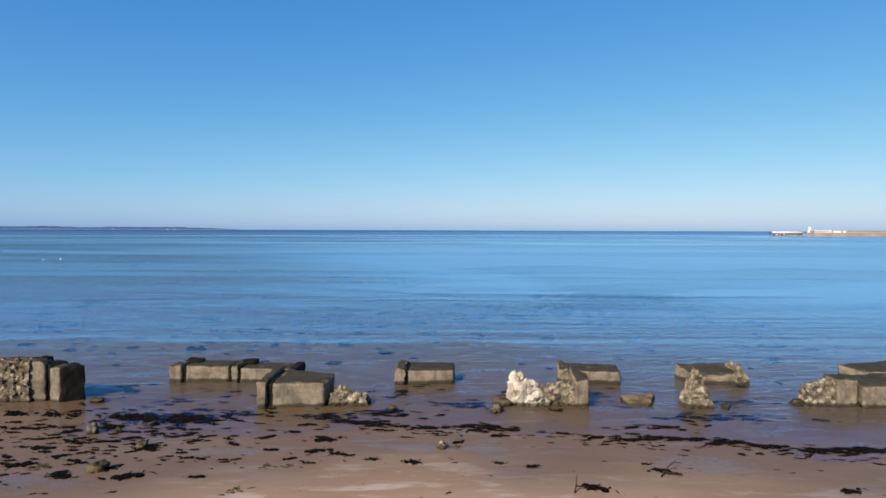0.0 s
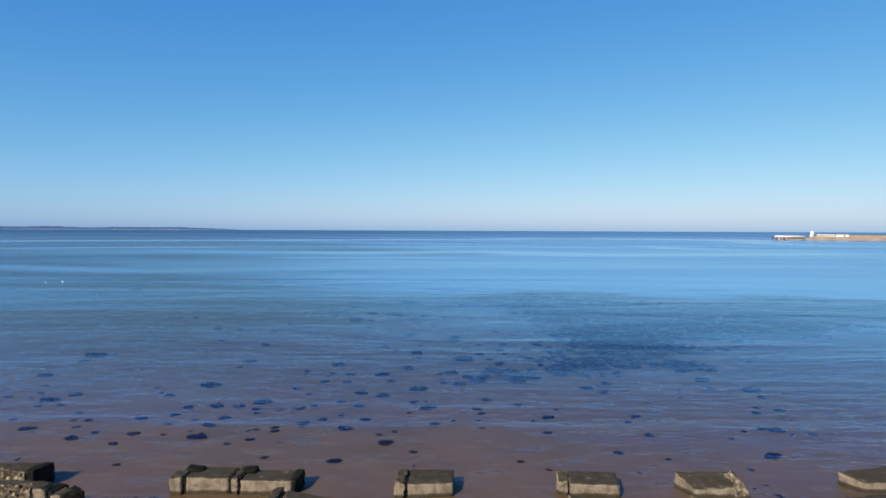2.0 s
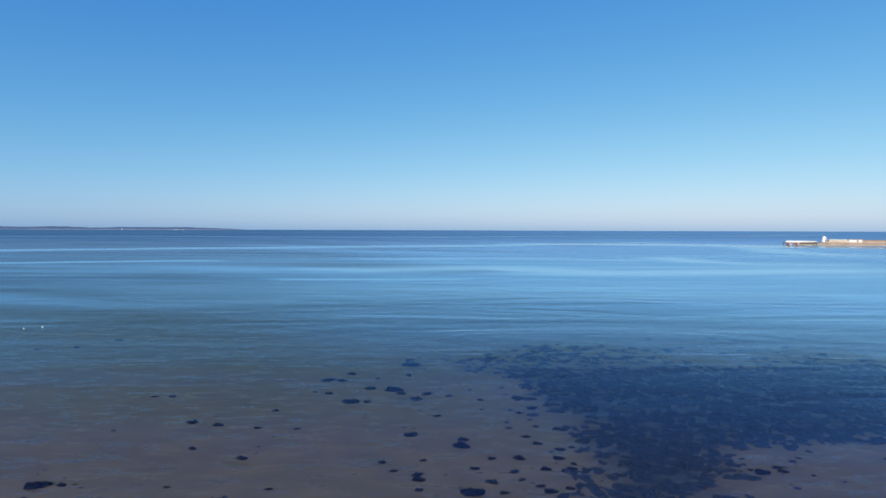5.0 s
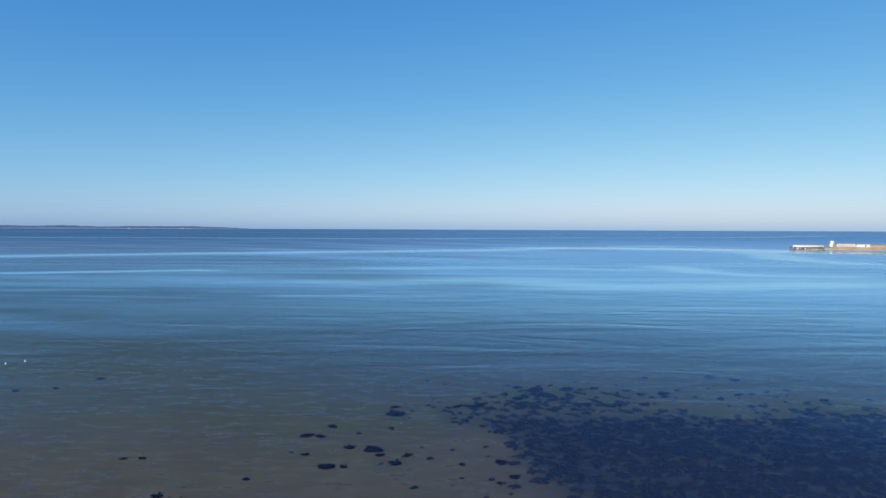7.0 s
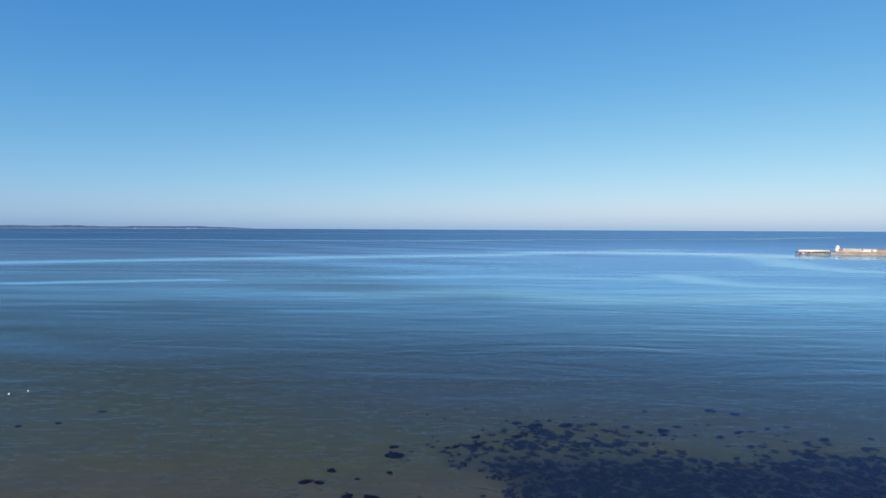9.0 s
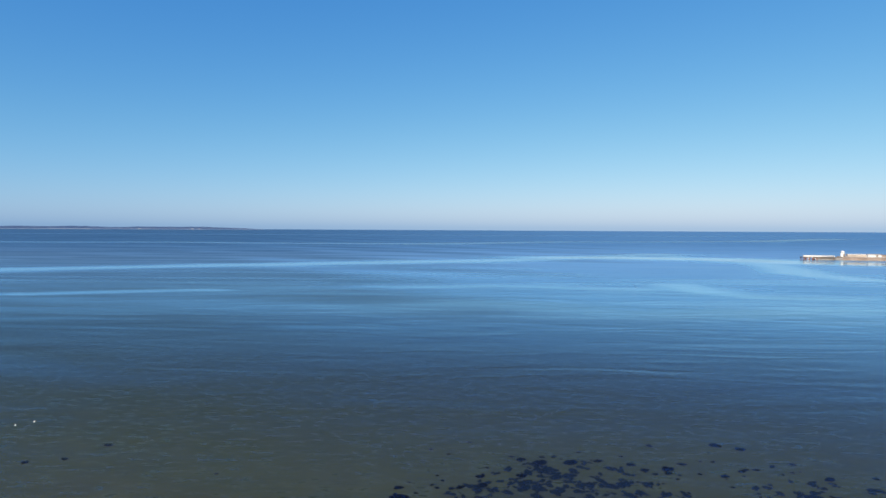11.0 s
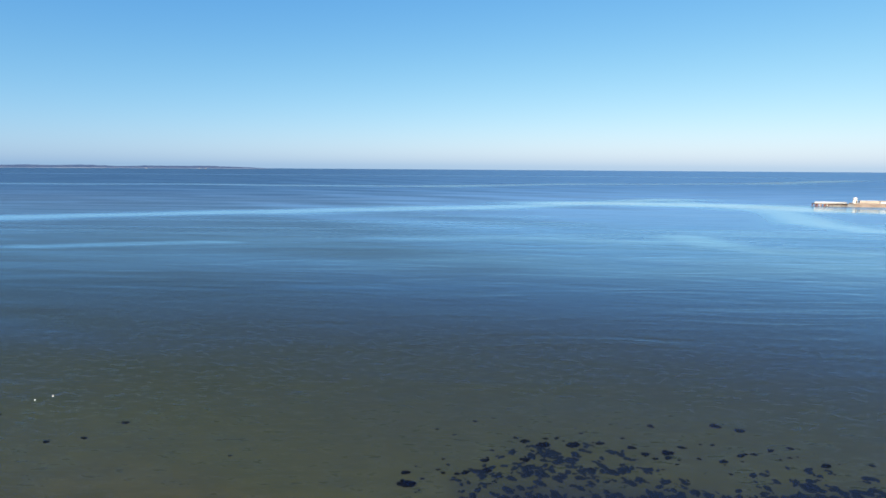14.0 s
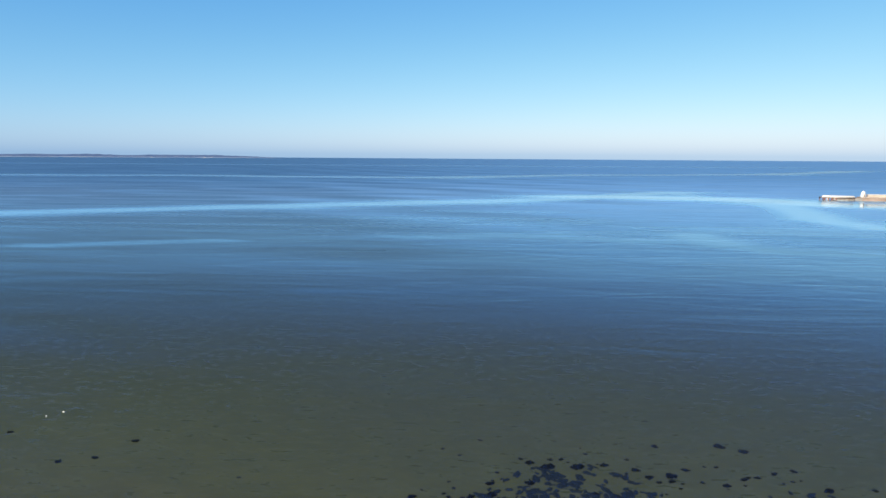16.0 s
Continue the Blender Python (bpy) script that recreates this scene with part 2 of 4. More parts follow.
def concrete_material(name, pale, dark, algae=1.0, speckle=0.0, relief=0.9):
    m = Nodes(name)
    w = m.world_place()
    blot = m.noise(w, 3.6, 6, 0.68)
    fine = m.noise(w, 22, 4, 0.65)
    stones = m.voronoi(w, 26)
    col = m.mix(m.ramp(blot, 0.36, 0.62), dark, pale)
    col = m.mix(m.ramp(fine, 0.40, 0.75, 0.0, 0.40), col, (0.10, 0.080, 0.058))
    broad = m.noise(w, 1.25, 3, 0.5)
    col = m.mix(m.ramp(broad, 0.50, 0.66, 0.0, 0.50), col, (0.085, 0.074, 0.058))
    # dark spots paint the shade of small pits into the colour
    pit_shade = m.noise(w, 9, 4, 0.6)
    col = m.mix(m.ramp(pit_shade, 0.40, 0.28, 0.0, 0.6), col, (0.05, 0.040, 0.028))
    col = m.mix(m.ramp(stones, 0.22, 0.10, 0.0, 0.35), col, (0.24, 0.205, 0.16))
    if speckle:
        cells = m.n.new("ShaderNodeTexVoronoi")
        cells.inputs["Scale"].default_value = 9
        bent = m.n.new("ShaderNodeVectorMath")
        bent.operation = "ADD"
        bend = m.n.new("ShaderNodeCombineXYZ")
        for k in range(3):
            m.put(bend.inputs[k], m.math("MULTIPLY", m.noise(m.world_place((1 + 0.1 * k, 1, 1)), 7 + k, 3), 0.12))
        m.l.new(w, bent.inputs[0])
        m.l.new(bend.outputs[0], bent.inputs[1])
        m.l.new(bent.outputs[0], cells.inputs["Vector"])
        each = m.n.new("ShaderNodeSeparateColor")
        m.l.new(cells.outputs["Color"], each.inputs[0])
        # cells pale and dark at random; shade of hollows and gaps painted in
        col = m.mix(m.ramp(each.outputs[0], 0.52, 0.18, 0.0, speckle), col, (0.022, 0.017, 0.011))
        col = m.mix(m.ramp(each.outputs[1], 0.45, 0.9, 0.0, speckle * 0.7), col, (0.38, 0.33, 0.25))
        col = m.mix(m.ramp(cells.outputs["Distance"], 0.35, 0.62, 0.0, 0.8 * speckle), col, (0.05, 0.04, 0.028))
    runs = m.noise(m.world_place((7.0, 7.0, 0.8)), 1.0, 4, 0.6)
    col = m.mix(m.ramp(runs, 0.52, 0.68, 0.0, 0.40), col, (0.060, 0.052, 0.040))
    # tide mark and weed: a wet dark band low down, green-black growth on upward faces
    sep = m.n.new("ShaderNodeSeparateXYZ")
    m.l.new(w, sep.inputs[0])
    z = m.math("ADD", sep.outputs[2], m.math("MULTIPLY", m.math("SUBTRACT", blot, 0.5), 0.10))
    col = m.mix(m.ramp(z, 0.075, 0.02, 0.0, 0.85), col, (0.025, 0.019, 0.011))
    g = m.n.new("ShaderNodeNewGeometry")
    up = m.n.new("ShaderNodeSeparateXYZ")
    m.l.new(g.outputs["Normal"], up.inputs[0])
    moss = m.math("MULTIPLY", m.ramp(up.outputs[2], 0.55, 0.9), m.ramp(m.noise(w, 3.1, 5, 0.65), 0.24, 0.44))
    col = m.mix(m.math("MULTIPLY", moss, 0.96 * algae), col, (0.011, 0.012, 0.010))
    h = m.math("ADD", m.math("MULTIPLY", fine, 0.6), m.math("MULTIPLY", m.ramp(stones, 0.0, 0.35), 0.5))
    return m.finish(col, 0.9, m.bump(h, relief, 0.03), specular=0.12)


def plain_material(name, a, b, scale=3.0, rough=0.7, bump=0.3, metal=0.0, scale3=(1, 1, 1)):
    m = Nodes(name)
    p = m.place(scale3)
    n1, n2 = m.noise(p, scale, 4), m.noise(p, scale * 9, 3, 0.65)
    col = m.mix(m.ramp(n1, 0.3, 0.7), a, b)
    col = m.mix(m.ramp(n2, 0.35, 0.75, 0.0, 0.4), col, tuple(v * 0.6 for v in a))
    return m.finish(col, rough, m.bump(n2, bump, 0.02), metal, 0.12 if rough > 0.6 else 0.5)


def weed_material(name, a, b, rough=0.35):
    m = Nodes(name)
    info = m.n.new("ShaderNodeObjectInfo")
    geo = m.n.new("ShaderNodeNewGeometry")
    n1 = m.noise(m.place(), 14, 3)
    col = m.mix(m.ramp(n1, 0.3, 0.7), a, b)
    col = m.mix(m.math("MULTIPLY", geo.outputs["Random Per Island"], 0.6), col, tuple(v * 0.45 for v in a))
    col = m.mix(m.math("MULTIPLY", info.outputs["Random"], 0.35), col, b)
    return m.finish(col, rough, m.bump(n1, 0.4, 0.02), specular=0.04)


SAND = sand_material()
WATER = water_material()
CONCRETE = concrete_material("weathered_concrete", (0.190, 0.156, 0.118), (0.098, 0.080, 0.060), 0.85)
RUBBLE = concrete_material("broken_concrete", (0.145, 0.115, 0.080), (0.058, 0.044, 0.030), 0.4, 0.85)
PALE_RUBBLE = concrete_material("pale_broken_concrete", (0.28, 0.235, 0.172), (0.12, 0.095, 0.064), 0.1, 0.75)
WHITE_RUBBLE = concrete_material("lime_white_concrete", (0.46, 0.42, 0.36), (0.25, 0.21, 0.16), 0.03, 0.0, 0.35)
# near-black: weed on the caps, painted-in shade for clefts and end faces
BLACK_WEED_SHADE = plain_material("black_weed_and_shade", (0.004, 0.004, 0.0035), (0.010, 0.009, 0.007), 3.0, 0.8)
ROCK = concrete_material("shore_rock", (0.10, 0.078, 0.045), (0.045, 0.034, 0.020), 0.7)
SLAB = concrete_material("awash_slab", (0.21, 0.16, 0.092), (0.11, 0.082, 0.046), 0.12)
WRACK = weed_material("dry_wrack", (0.0025, 0.0017, 0.0015), (0.007, 0.0042, 0.0028), 0.6)
GREEN_WRACK = weed_material("green_weed", (0.060, 0.055, 0.012), (0.035, 0.028, 0.009))
# the blue in both weed colours stands in for sky mirrored on the water
KELP = weed_material("drowned_weed", (0.002, 0.003, 0.008), (0.004, 0.005, 0.011), 0.8)
BED_KELP = weed_material("sky_blued_weed", (0.008, 0.013, 0.031), (0.013, 0.019, 0.040), 0.8)
PIER_STONE = plain_material("pier_stone", (0.20, 0.155, 0.130), (0.29, 0.23, 0.195), 0.25, 0.85)
PIER_PALE = plain_material("pier_pale_concrete", (0.30, 0.265, 0.235), (0.38, 0.335, 0.30), 0.3, 0.8)
WHITE_PAINT = plain_material("white_paint", (0.54, 0.55, 0.55), (0.46, 0.47, 0.48), 0.6, 0.65, 0.1)
FAR_WALL = plain_material("far_house_wall", (0.30, 0.33, 0.38), (0.34, 0.36, 0.40), 0.6, 0.8, 0.1)
RED_TIMBER = plain_material("rusty_timber", (0.15, 0.065, 0.050), (0.20, 0.10, 0.08), 0.8, 0.8)
GREY_WALL = plain_material("grey_weedy_wall", (0.16, 0.16, 0.16), (0.22, 0.215, 0.21), 0.5, 0.85)
TIMBER = plain_material("wet_timber", (0.10, 0.075, 0.055), (0.16, 0.12, 0.09), 0.8, 0.8)
SPECK_WHITE = plain_material("speck_white", (0.82, 0.82, 0.80), (0.74, 0.74, 0.72), 4.0, 0.4, 0.1)
# distance haze is painted into these two land colours as blue
HAZY_WOOD = plain_material("hazy_woodland", (0.034, 0.066, 0.150), (0.046, 0.080, 0.165), 0.02, 1.0, 0.0)
HAZY_SAND = plain_material("hazy_sand", (0.13, 0.18, 0.27), (0.17, 0.21, 0.29), 0.02, 1.0, 0.0)


# ---- mesh helpers ----
def part(name, bm, material, parent, label="", smooth=True, kind=""):
    """Links a bmesh as one mesh object under a thing or a part."""
    me = bpy.data.meshes.new(name)
    bm.to_mesh(me)
    bm.free()
    me.polygons.foreach_set("use_smooth", [smooth] * len(me.polygons))
    me.materials.append(material)
    ob = new(name, me)
    ob.parent = parent
    if label or kind:
        tagged(ob, label, kind=kind)
    return ob


def sheet(name, verts, faces, material, attributes=()):
    me = bpy.data.meshes.new(name)
    me.from_pydata(verts, [], faces)
    for key, values in attributes:
        me.attributes.new(key, "FLOAT", "POINT").data.foreach_set("value", np.asarray(values, dtype=np.float32))
    me.polygons.foreach_set("use_smooth", [True] * len(me.polygons))
    me.materials.append(material)
    return new(name, me)


def thing(name, place, label, category, group=""):
    ob = new(name)
    ob.matrix_world = place
    ob.empty_display_size = 0.2
    return tagged(ob, label, category, group)


def rough_block(front_left, front_right, back_right, back_left, tops, bottom=-0.3, cuts=15, rough=0.03, chip=0.08, seed=0, base=(0, 0, 0)):
    """A cast block with four plan corners and four top heights, worn faces and chipped edges."""
    bm = bmesh.new()
    bmesh.ops.create_cube(bm, size=1.0)
    bmesh.ops.subdivide_edges(bm, edges=bm.edges[:], cuts=cuts, use_grid_fill=True)
    fl, fr, br, bl = (Vector((*c, 0)) for c in (front_left, front_right, back_right, back_left))
    middle = (fl + fr + br + bl) / 4
    off = Vector((seed * 7.3, seed * 3.1, seed * 1.7))
    for v in bm.verts:
        c = v.co
        u, w, k = c.x + 0.5, c.y + 0.5, c.z + 0.5
        plan = (fl * (1 - u) + fr * u) * (1 - w) + (bl * (1 - u) + br * u) * w
        top = (tops[0] * (1 - u) + tops[1] * u) * (1 - w) + (tops[3] * (1 - u) + tops[2] * u) * w
        p = Vector((plan.x, plan.y, bottom + (top - bottom) * k))
        edges = sum(abs(abs(a) - 0.5) < 1e-4 for a in c)
        n = noise.noise_vector(p * 6 + off) * rough + noise.noise_vector(p * 17 + off) * rough * 0.5
        inward = Vector((middle.x, middle.y, (top + bottom) / 2)) - p
        if edges >= 2:
            bite = max(0.0, noise.noise(p * 4.5 + off) + 0.25) * chip + 0.012
            n += inward.normalized() * bite
        elif max(abs(c.x), abs(c.y)) > 0.40 and c.z > 0.35:
            n += inward.normalized() * max(0.0, noise.noise(p * 4.5 + off)) * chip * 0.5
        v.co = p + n - Vector(base)
    return bm


@functools.lru_cache(None)
def ball(level):
    """The corners and triangles of a round ball."""
    bm = bmesh.new()
    bmesh.ops.create_icosphere(bm, subdivisions=level, radius=1.0)
    bm.verts.index_update()
    shape = [v.co.copy() for v in bm.verts], [[v.index for v in f.verts] for f in bm.faces]
    bm.free()
    return shape


def lump(bm, centre, size, seed, rough=0.3, level=2, freq=1.6):
    """Adds one broken lump to bm."""
    corners, triangles = ball(level)
    made = [bm.verts.new(c) for c in corners]
    for f in triangles:
        bm.faces.new([made[i] for i in f])
    off = Vector((seed * 5.1, seed * 2.7, seed * 9.2))
    for v in made:
        d = v.co.copy()
        k = 1 + noise.noise(d * freq + off) * rough * 1.4 + noise.noise(d * freq * 2.9 + off) * rough * 0.8
        if level > 2:
            k += (0.5 - abs(noise.noise(d * freq * 3.3 + off))) * rough * 0.7 - max(0.0, noise.noise(d * freq * 5.5 + off)) * rough * 0.9 + noise.noise(d * freq * 9 + off) * rough * 0.35 - 0.1
        k = min(k, 1.2)
        v.co = Vector((d.x * size[0] * k + centre[0], d.y * size[1] * k + centre[1], d.z * size[2] * k + centre[2]))


def crumbled(cx, cy, wide, deep, high, seed, base=(0, 0, 0), peak=0.5, fall=0.2, taper=0.1, pebble=0.075, pit=0.07, ragged=0.12, cuts=30, bottom=-0.2):
    """One mass of decayed concrete: stones stand proud, holes where others fell out; highest at peak across its width."""
    bm = bmesh.new()
    bmesh.ops.create_cube(bm, size=1.0)
    bmesh.ops.subdivide_edges(bm, edges=bm.edges[:], cuts=cuts, use_grid_fill=True)
    off = Vector((seed * 7.3, seed * 3.1, seed * 1.7))
    for v in bm.verts:
        c = v.co.copy()
        u, w, k = c.x + 0.5, c.y + 0.5, c.z + 0.5
        top = high * max(0.18, 1 - abs(u - peak) / max(peak, 1 - peak) * fall)
        top += ragged * high * (noise.noise(Vector((u * wide * 6, w * deep * 5, seed))) + 0.6 * noise.noise(Vector((u * wide * 15, w * deep * 12, seed + 4))))
        shrink = 1 - taper * k
        p = Vector((cx + ((u - peak) * shrink + peak - 0.5) * wide, cy + (w - 0.5) * deep * (1 - 0.3 * k), bottom + (top - bottom) * k))
        way = Vector((c.x ** 3, c.y ** 3, c.z ** 3)).normalized()
        near, cells = noise.voronoi((p + off + noise.noise_vector(p * 7) * 0.05) / (pebble * 1.5))
        hole = 1.0 if noise.cell(cells[0] * 3.7) < -0.18 else 0.0
        swell = 0.05 * noise.noise(p * 5 + off) + 0.025 * noise.noise(p * 13 + off)
        v.co = p + way * ((0.42 - near[0]) * pebble * (0.55 + 0.7 * noise.cell(cells[0] * 5.3 + off)) - hole * pit * max(0.0, 1 - near[0]) + swell - 0.03) - Vector(base)
    return bm


def boulder_mass(lumps, seed, base):
    """A few angular chunks grown together; each: x, y, z and its half-sizes."""
    bm = bmesh.new()
    for i, (x, y, z, sx, sy, sz) in enumerate(lumps):
        lump(bm, (x - base[0], y - base[1], z - base[2]), (sx, sy, sz), seed + i * 3, 0.42, 3, 1.4)
    return bm


def ribbon(bm, start, heading, length, width, rnd, lift=0.02, steps=5):
    """One weed blade: a curling strap lying down."""
    p, a = Vector(start), heading
    row = None
    for i in range(steps + 1):
        f = i / steps
        w = width * (0.5 + 1.1 * math.sin(math.pi * min(1.0, 0.12 + f * 0.86)))
        side = Vector((-math.sin(a), math.cos(a), rnd.uniform(-0.5, 0.5))) * w * 0.5
        z = Vector((0, 0, lift * math.sin(f * math.pi) * rnd.uniform(0.5, 1.4)))
        pair = (bm.verts.new(p + side + z), bm.verts.new(p - side + z))
        if row:
            bm.faces.new((row[0], row[1], pair[1], pair[0]))
        row = pair
        a += rnd.uniform(-0.55, 0.55)
        p = p + Vector((math.cos(a), math.sin(a), 0)) * (length / steps)


def weed_mesh(seed, blades=34, lumps=5, reach=0.5, thick=0.09, width=0.045, level=2):
    """A clump of weed about one metre across, before scaling."""
    rnd = random.Random(seed)
    bm = bmesh.new()
    for i in range(lumps):
        a, r = rnd.uniform(0, 6.3), rnd.uniform(0.0, reach * 0.55)
        s = reach * rnd.uniform(0.22, 0.48)
        lump(bm, (math.cos(a) * r, math.sin(a) * r * 0.8, thick * 0.35), (s * 1.25, s * 0.8, thick * rnd.uniform(0.6, 1.0)), seed * 13 + i, 0.55, level, 2.0)
    for i in range(blades):
        a, r = rnd.uniform(0, 6.3), rnd.uniform(0.05, reach * 0.75)
        ribbon(bm, (math.cos(a) * r, math.sin(a) * r, rnd.uniform(0.02, thick)), a + rnd.uniform(-0.9, 0.9), reach * rnd.uniform(0.35, 0.8), width * rnd.uniform(0.6, 1.4), rnd, thick * 0.5)
    return bm


def cast_mesh(seed):
    """A flat ragged heap of wet weed, drawn out along the tide line, about one metre long."""
    rnd = random.Random(seed)
    bm = bmesh.new()
    bend = rnd.uniform(-0.5, 0.5)
    for i in range(18):
        x = (i - 3.5) * 0.09 if i < 8 else rnd.gauss(0, 0.22)
        y = bend * x * x * 2 + rnd.gauss(0, 0.05 if i < 8 else 0.15)
        s = rnd.uniform(0.06, 0.14)
        lump(bm, (x, y, 0.02), (s * rnd.uniform(0.8, 1.5), s * rnd.uniform(0.6, 1.1), rnd.uniform(0.03, 0.08)), seed * 17 + i, 0.75, 2, 1.9)
    for i in range(12):
        x = rnd.gauss(0, 0.28)
        ribbon(bm, (x, bend * x * x * 2 + rnd.gauss(0, 0.1), 0.03), rnd.choice((0, math.pi)) + rnd.uniform(-0.7, 0.7), rnd.uniform(0.15, 0.4), 0.028, rnd, 0.04)
    return bm


# ---- the shore: sand that runs on as the sea bed ----
def shore(x):
    return 11.85 - 0.105 * x + 0.35 * math.sin(x * 0.55 + 0.8) + 0.18 * math.sin(x * 1.3 + 2.0)


def ground_height(x, y):
    s = shore(max(-60.0, min(60.0, x)))
    if y < s:
        h = min(0.032 * (s - y), 0.5 + 0.012 * (s - y))
    else:
        d = y - s
        h = -(0.35 * (1 - math.exp(-d / 28)) + 0.004 * d)
        if d > 200:
            h = -(1.15 + 6.0 * (1 - math.exp(-(d - 200) / 900)))
    if -60 < x < 60 and y < 40:
        h -= 0.034 * math.exp(-((x + 6.2) / 2.4) ** 2 - ((y - 11.4) / 1.3) ** 2)
        h += 0.012 * noise.noise(Vector((x * 0.7, y * 1.3, 0.3))) + 0.006 * noise.noise(Vector((x * 2.3, y * 4.1, 1.3)))
    return h


BED = ((1, 28.2), (4.8, 29.3), (8.2, 29.5), (11, 31), (13.4, 30.2), (15, 33.5), (16, 36.5), (15.6, 38.4), (18, 39.7), (25, 40.7), (33, 45), (46, 51), (75, 60), (75, 66),
       (48, 64), (42, 65), (39.7, 67.4), (34, 68.5), (30, 66), (27, 63.5), (22, 65.5), (19, 69.5), (16, 71.5), (8.2, 72), (6.2, 68.6), (3.2, 66.5), (-0.5, 63), (-0.5, 60.5),
       (4, 57), (5, 52), (4, 49.5), (6.6, 49), (5.2, 46), (6.5, 43), (6.8, 39.5), (5.5, 35.5), (4.5, 33.2), (1.5, 32.5), (0.2, 31.7))


def bed_distance(x, y):
    """How far inside the bed's outline the place lies (negative outside)."""
    inside, best = False, 1e9
    for (ax, ay), (bx, by) in zip(BED, BED[1:] + BED[:1]):
        if (ay > y) != (by > y) and x < ax + (y - ay) / (by - ay) * (bx - ax):
            inside = not inside
        t = max(0.0, min(1.0, ((x - ax) * (bx - ax) + (y - ay) * (by - ay)) / ((bx - ax) ** 2 + (by - ay) ** 2)))
        best = min(best, math.hypot(x - ax - t * (bx - ax), y - ay - t * (by - ay)))
    return best if inside else -best


def fan_rows(first, last, count, near):
    """Distances that grow evenly in the ratio, close together near the shore."""
    g = np.linspace(0, 1, count)
    return np.exp(np.log(first + near) + (np.log(last + near) - np.log(first + near)) * g) - near


ys = np.concatenate(([-5000.0, -1500.0, -400.0, -120.0, -40.0, -12.0, 0.0, 3.0], fan_rows(5.0, 4900.0, 330, 14.0)))
us = np.concatenate(([-360.0, -90.0, -25.0, -8.0, -3.0, -1.8], np.linspace(-1.3, 1.3, 200), [1.8, 3.0, 8.0, 25.0, 90.0, 360.0]))
verts, wet, drowned, litter, silt, ooze = [], [], [], [], [], []
for y in ys:
    spread = max(y, 0.0) + 14.0
    for u in us:
        x = max(-6500.0, min(6500.0, u * spread)) if abs(u) < 100 else math.copysign(7000.0 + spread, u)
        verts.append((x, y, ground_height(x, y)))
        drowned.append(min(1.0, max(0.0, (0.012 - verts[-1][2]) / 0.05)))
        silt.append(min(1.0, max(0.0, (-verts[-1][2] - 0.10) / 0.16)))
        ooze.append(min(1.0, max(0.0, (-verts[-1][2] - 0.35) / 0.13 + 0.5 * noise.noise(Vector((x * 0.06, y * 0.1, 8))))))
        litter.append(min(1.0, max(0.0, (bed_distance(x, y) + 2.2 * noise.noise(Vector((x * 0.3, y * 0.3, 5)))) / 3.6)) * (1.0 if y < 58 else max(0.1, 1.0 - (y - 58) * 0.14)) if 26 < y < 76 and -8 < x < 78 else 0.0)
        wet.append(min(1.0, max(0.0, 1.0 - (shore(max(-60.0, min(60.0, x))) - y - (1.2 if x > -3 else 1.2 - 0.6 * (max(x, -12) + 3)) - 0.8 * noise.noise(Vector((x * 0.4, y * 0.5, 4)))) / 2.2)))
cols = len(us)
faces = [(r * cols + c, r * cols + c + 1, (r + 1) * cols + c + 1, (r + 1) * cols + c) for r in range(len(ys) - 1) for c in range(cols - 1)]
ground = tagged(sheet("ground", verts, faces, SAND, (("wet", wet), ("drowned", drowned), ("litter", litter), ("silt", silt), ("ooze", ooze))), "brown wet tidal sand running under the sea", "beach", kind="structure")

# ---- the sea ----
SLICKS = [  # polylines of calm water: points, half-width across, strength
    (((-420, 300), (-260, 322), (-140, 370), (-25, 433), (110, 500), (178, 560)), 30, 0.66),
    (((178, 560), (200, 470), (186, 375), (184, 330), (200, 290), (260, 262)), 11, 0.6),
    (((110, 500), (190, 480), (250, 440), (320, 420)), 44, 0.8),
    (((-900, 800), (-680, 845), (-450, 880), (-90, 865), (200, 1050), (520, 1150), (900, 1500)), 46, 0.75),
    (((-28, 186), (5, 200), (40, 178), (100, 186)), 17, 0.55),
    (((-20, 250), (20, 262), (70, 250)), 10, 0.5),
    (((97, 270), (94, 234), (106, 219), (128, 214)), 7, 0.55),
    (((-152, 208), (-95, 226)), 8, 0.6),
    (((-100, 112), (-50, 100), (-20, 112)), 9, 0.4),
    (((-40, 150), (-5, 154)), 4, 0.5),
    (((-1500, 1700), (-300, 1800), (900, 1900)), 90, 0.6),
]


def slick_at(X, Y):
    best = np.zeros_like(X)
    for line, half, power in SLICKS:
        for (ax, ay), (bx, by) in zip(line, line[1:]):
            dx, dy = bx - ax, by - ay
            t = np.clip(((X - ax) * dx + (Y - ay) * dy) / (dx * dx + dy * dy), 0, 1)
            px, py = X - (ax + t * dx), Y - (ay + t * dy)
            d = np.hypot(px * 0.35, py) / half
            best = np.maximum(best, power * np.clip(1.25 - d, 0, 1))
    return best


ys = fan_rows(5.0, 4900.0, 600, 8.0)
us = np.concatenate(([-360.0, -90.0, -25.0, -8.0, -3.0, -1.7], np.linspace(-1.25, 1.25, 260), [1.7, 3.0, 8.0, 25.0, 90.0, 360.0]))
Y, U = np.meshgrid(ys, us, indexing="ij")
X = np.clip(U * (Y + 14.0), -6500 + 10 * U, 6500 + 10 * U)
slick = slick_at(X + 10 * np.sin(Y / 37.0) * np.clip(Y / 300, 0, 1), Y + 7 * np.sin(X / 46.0 + 1) * np.clip(Y / 300, 0, 1))
depth = np.array([-ground_height(x, y) for x, y in zip(X.ravel(), Y.ravel())]).clip(0, 8)
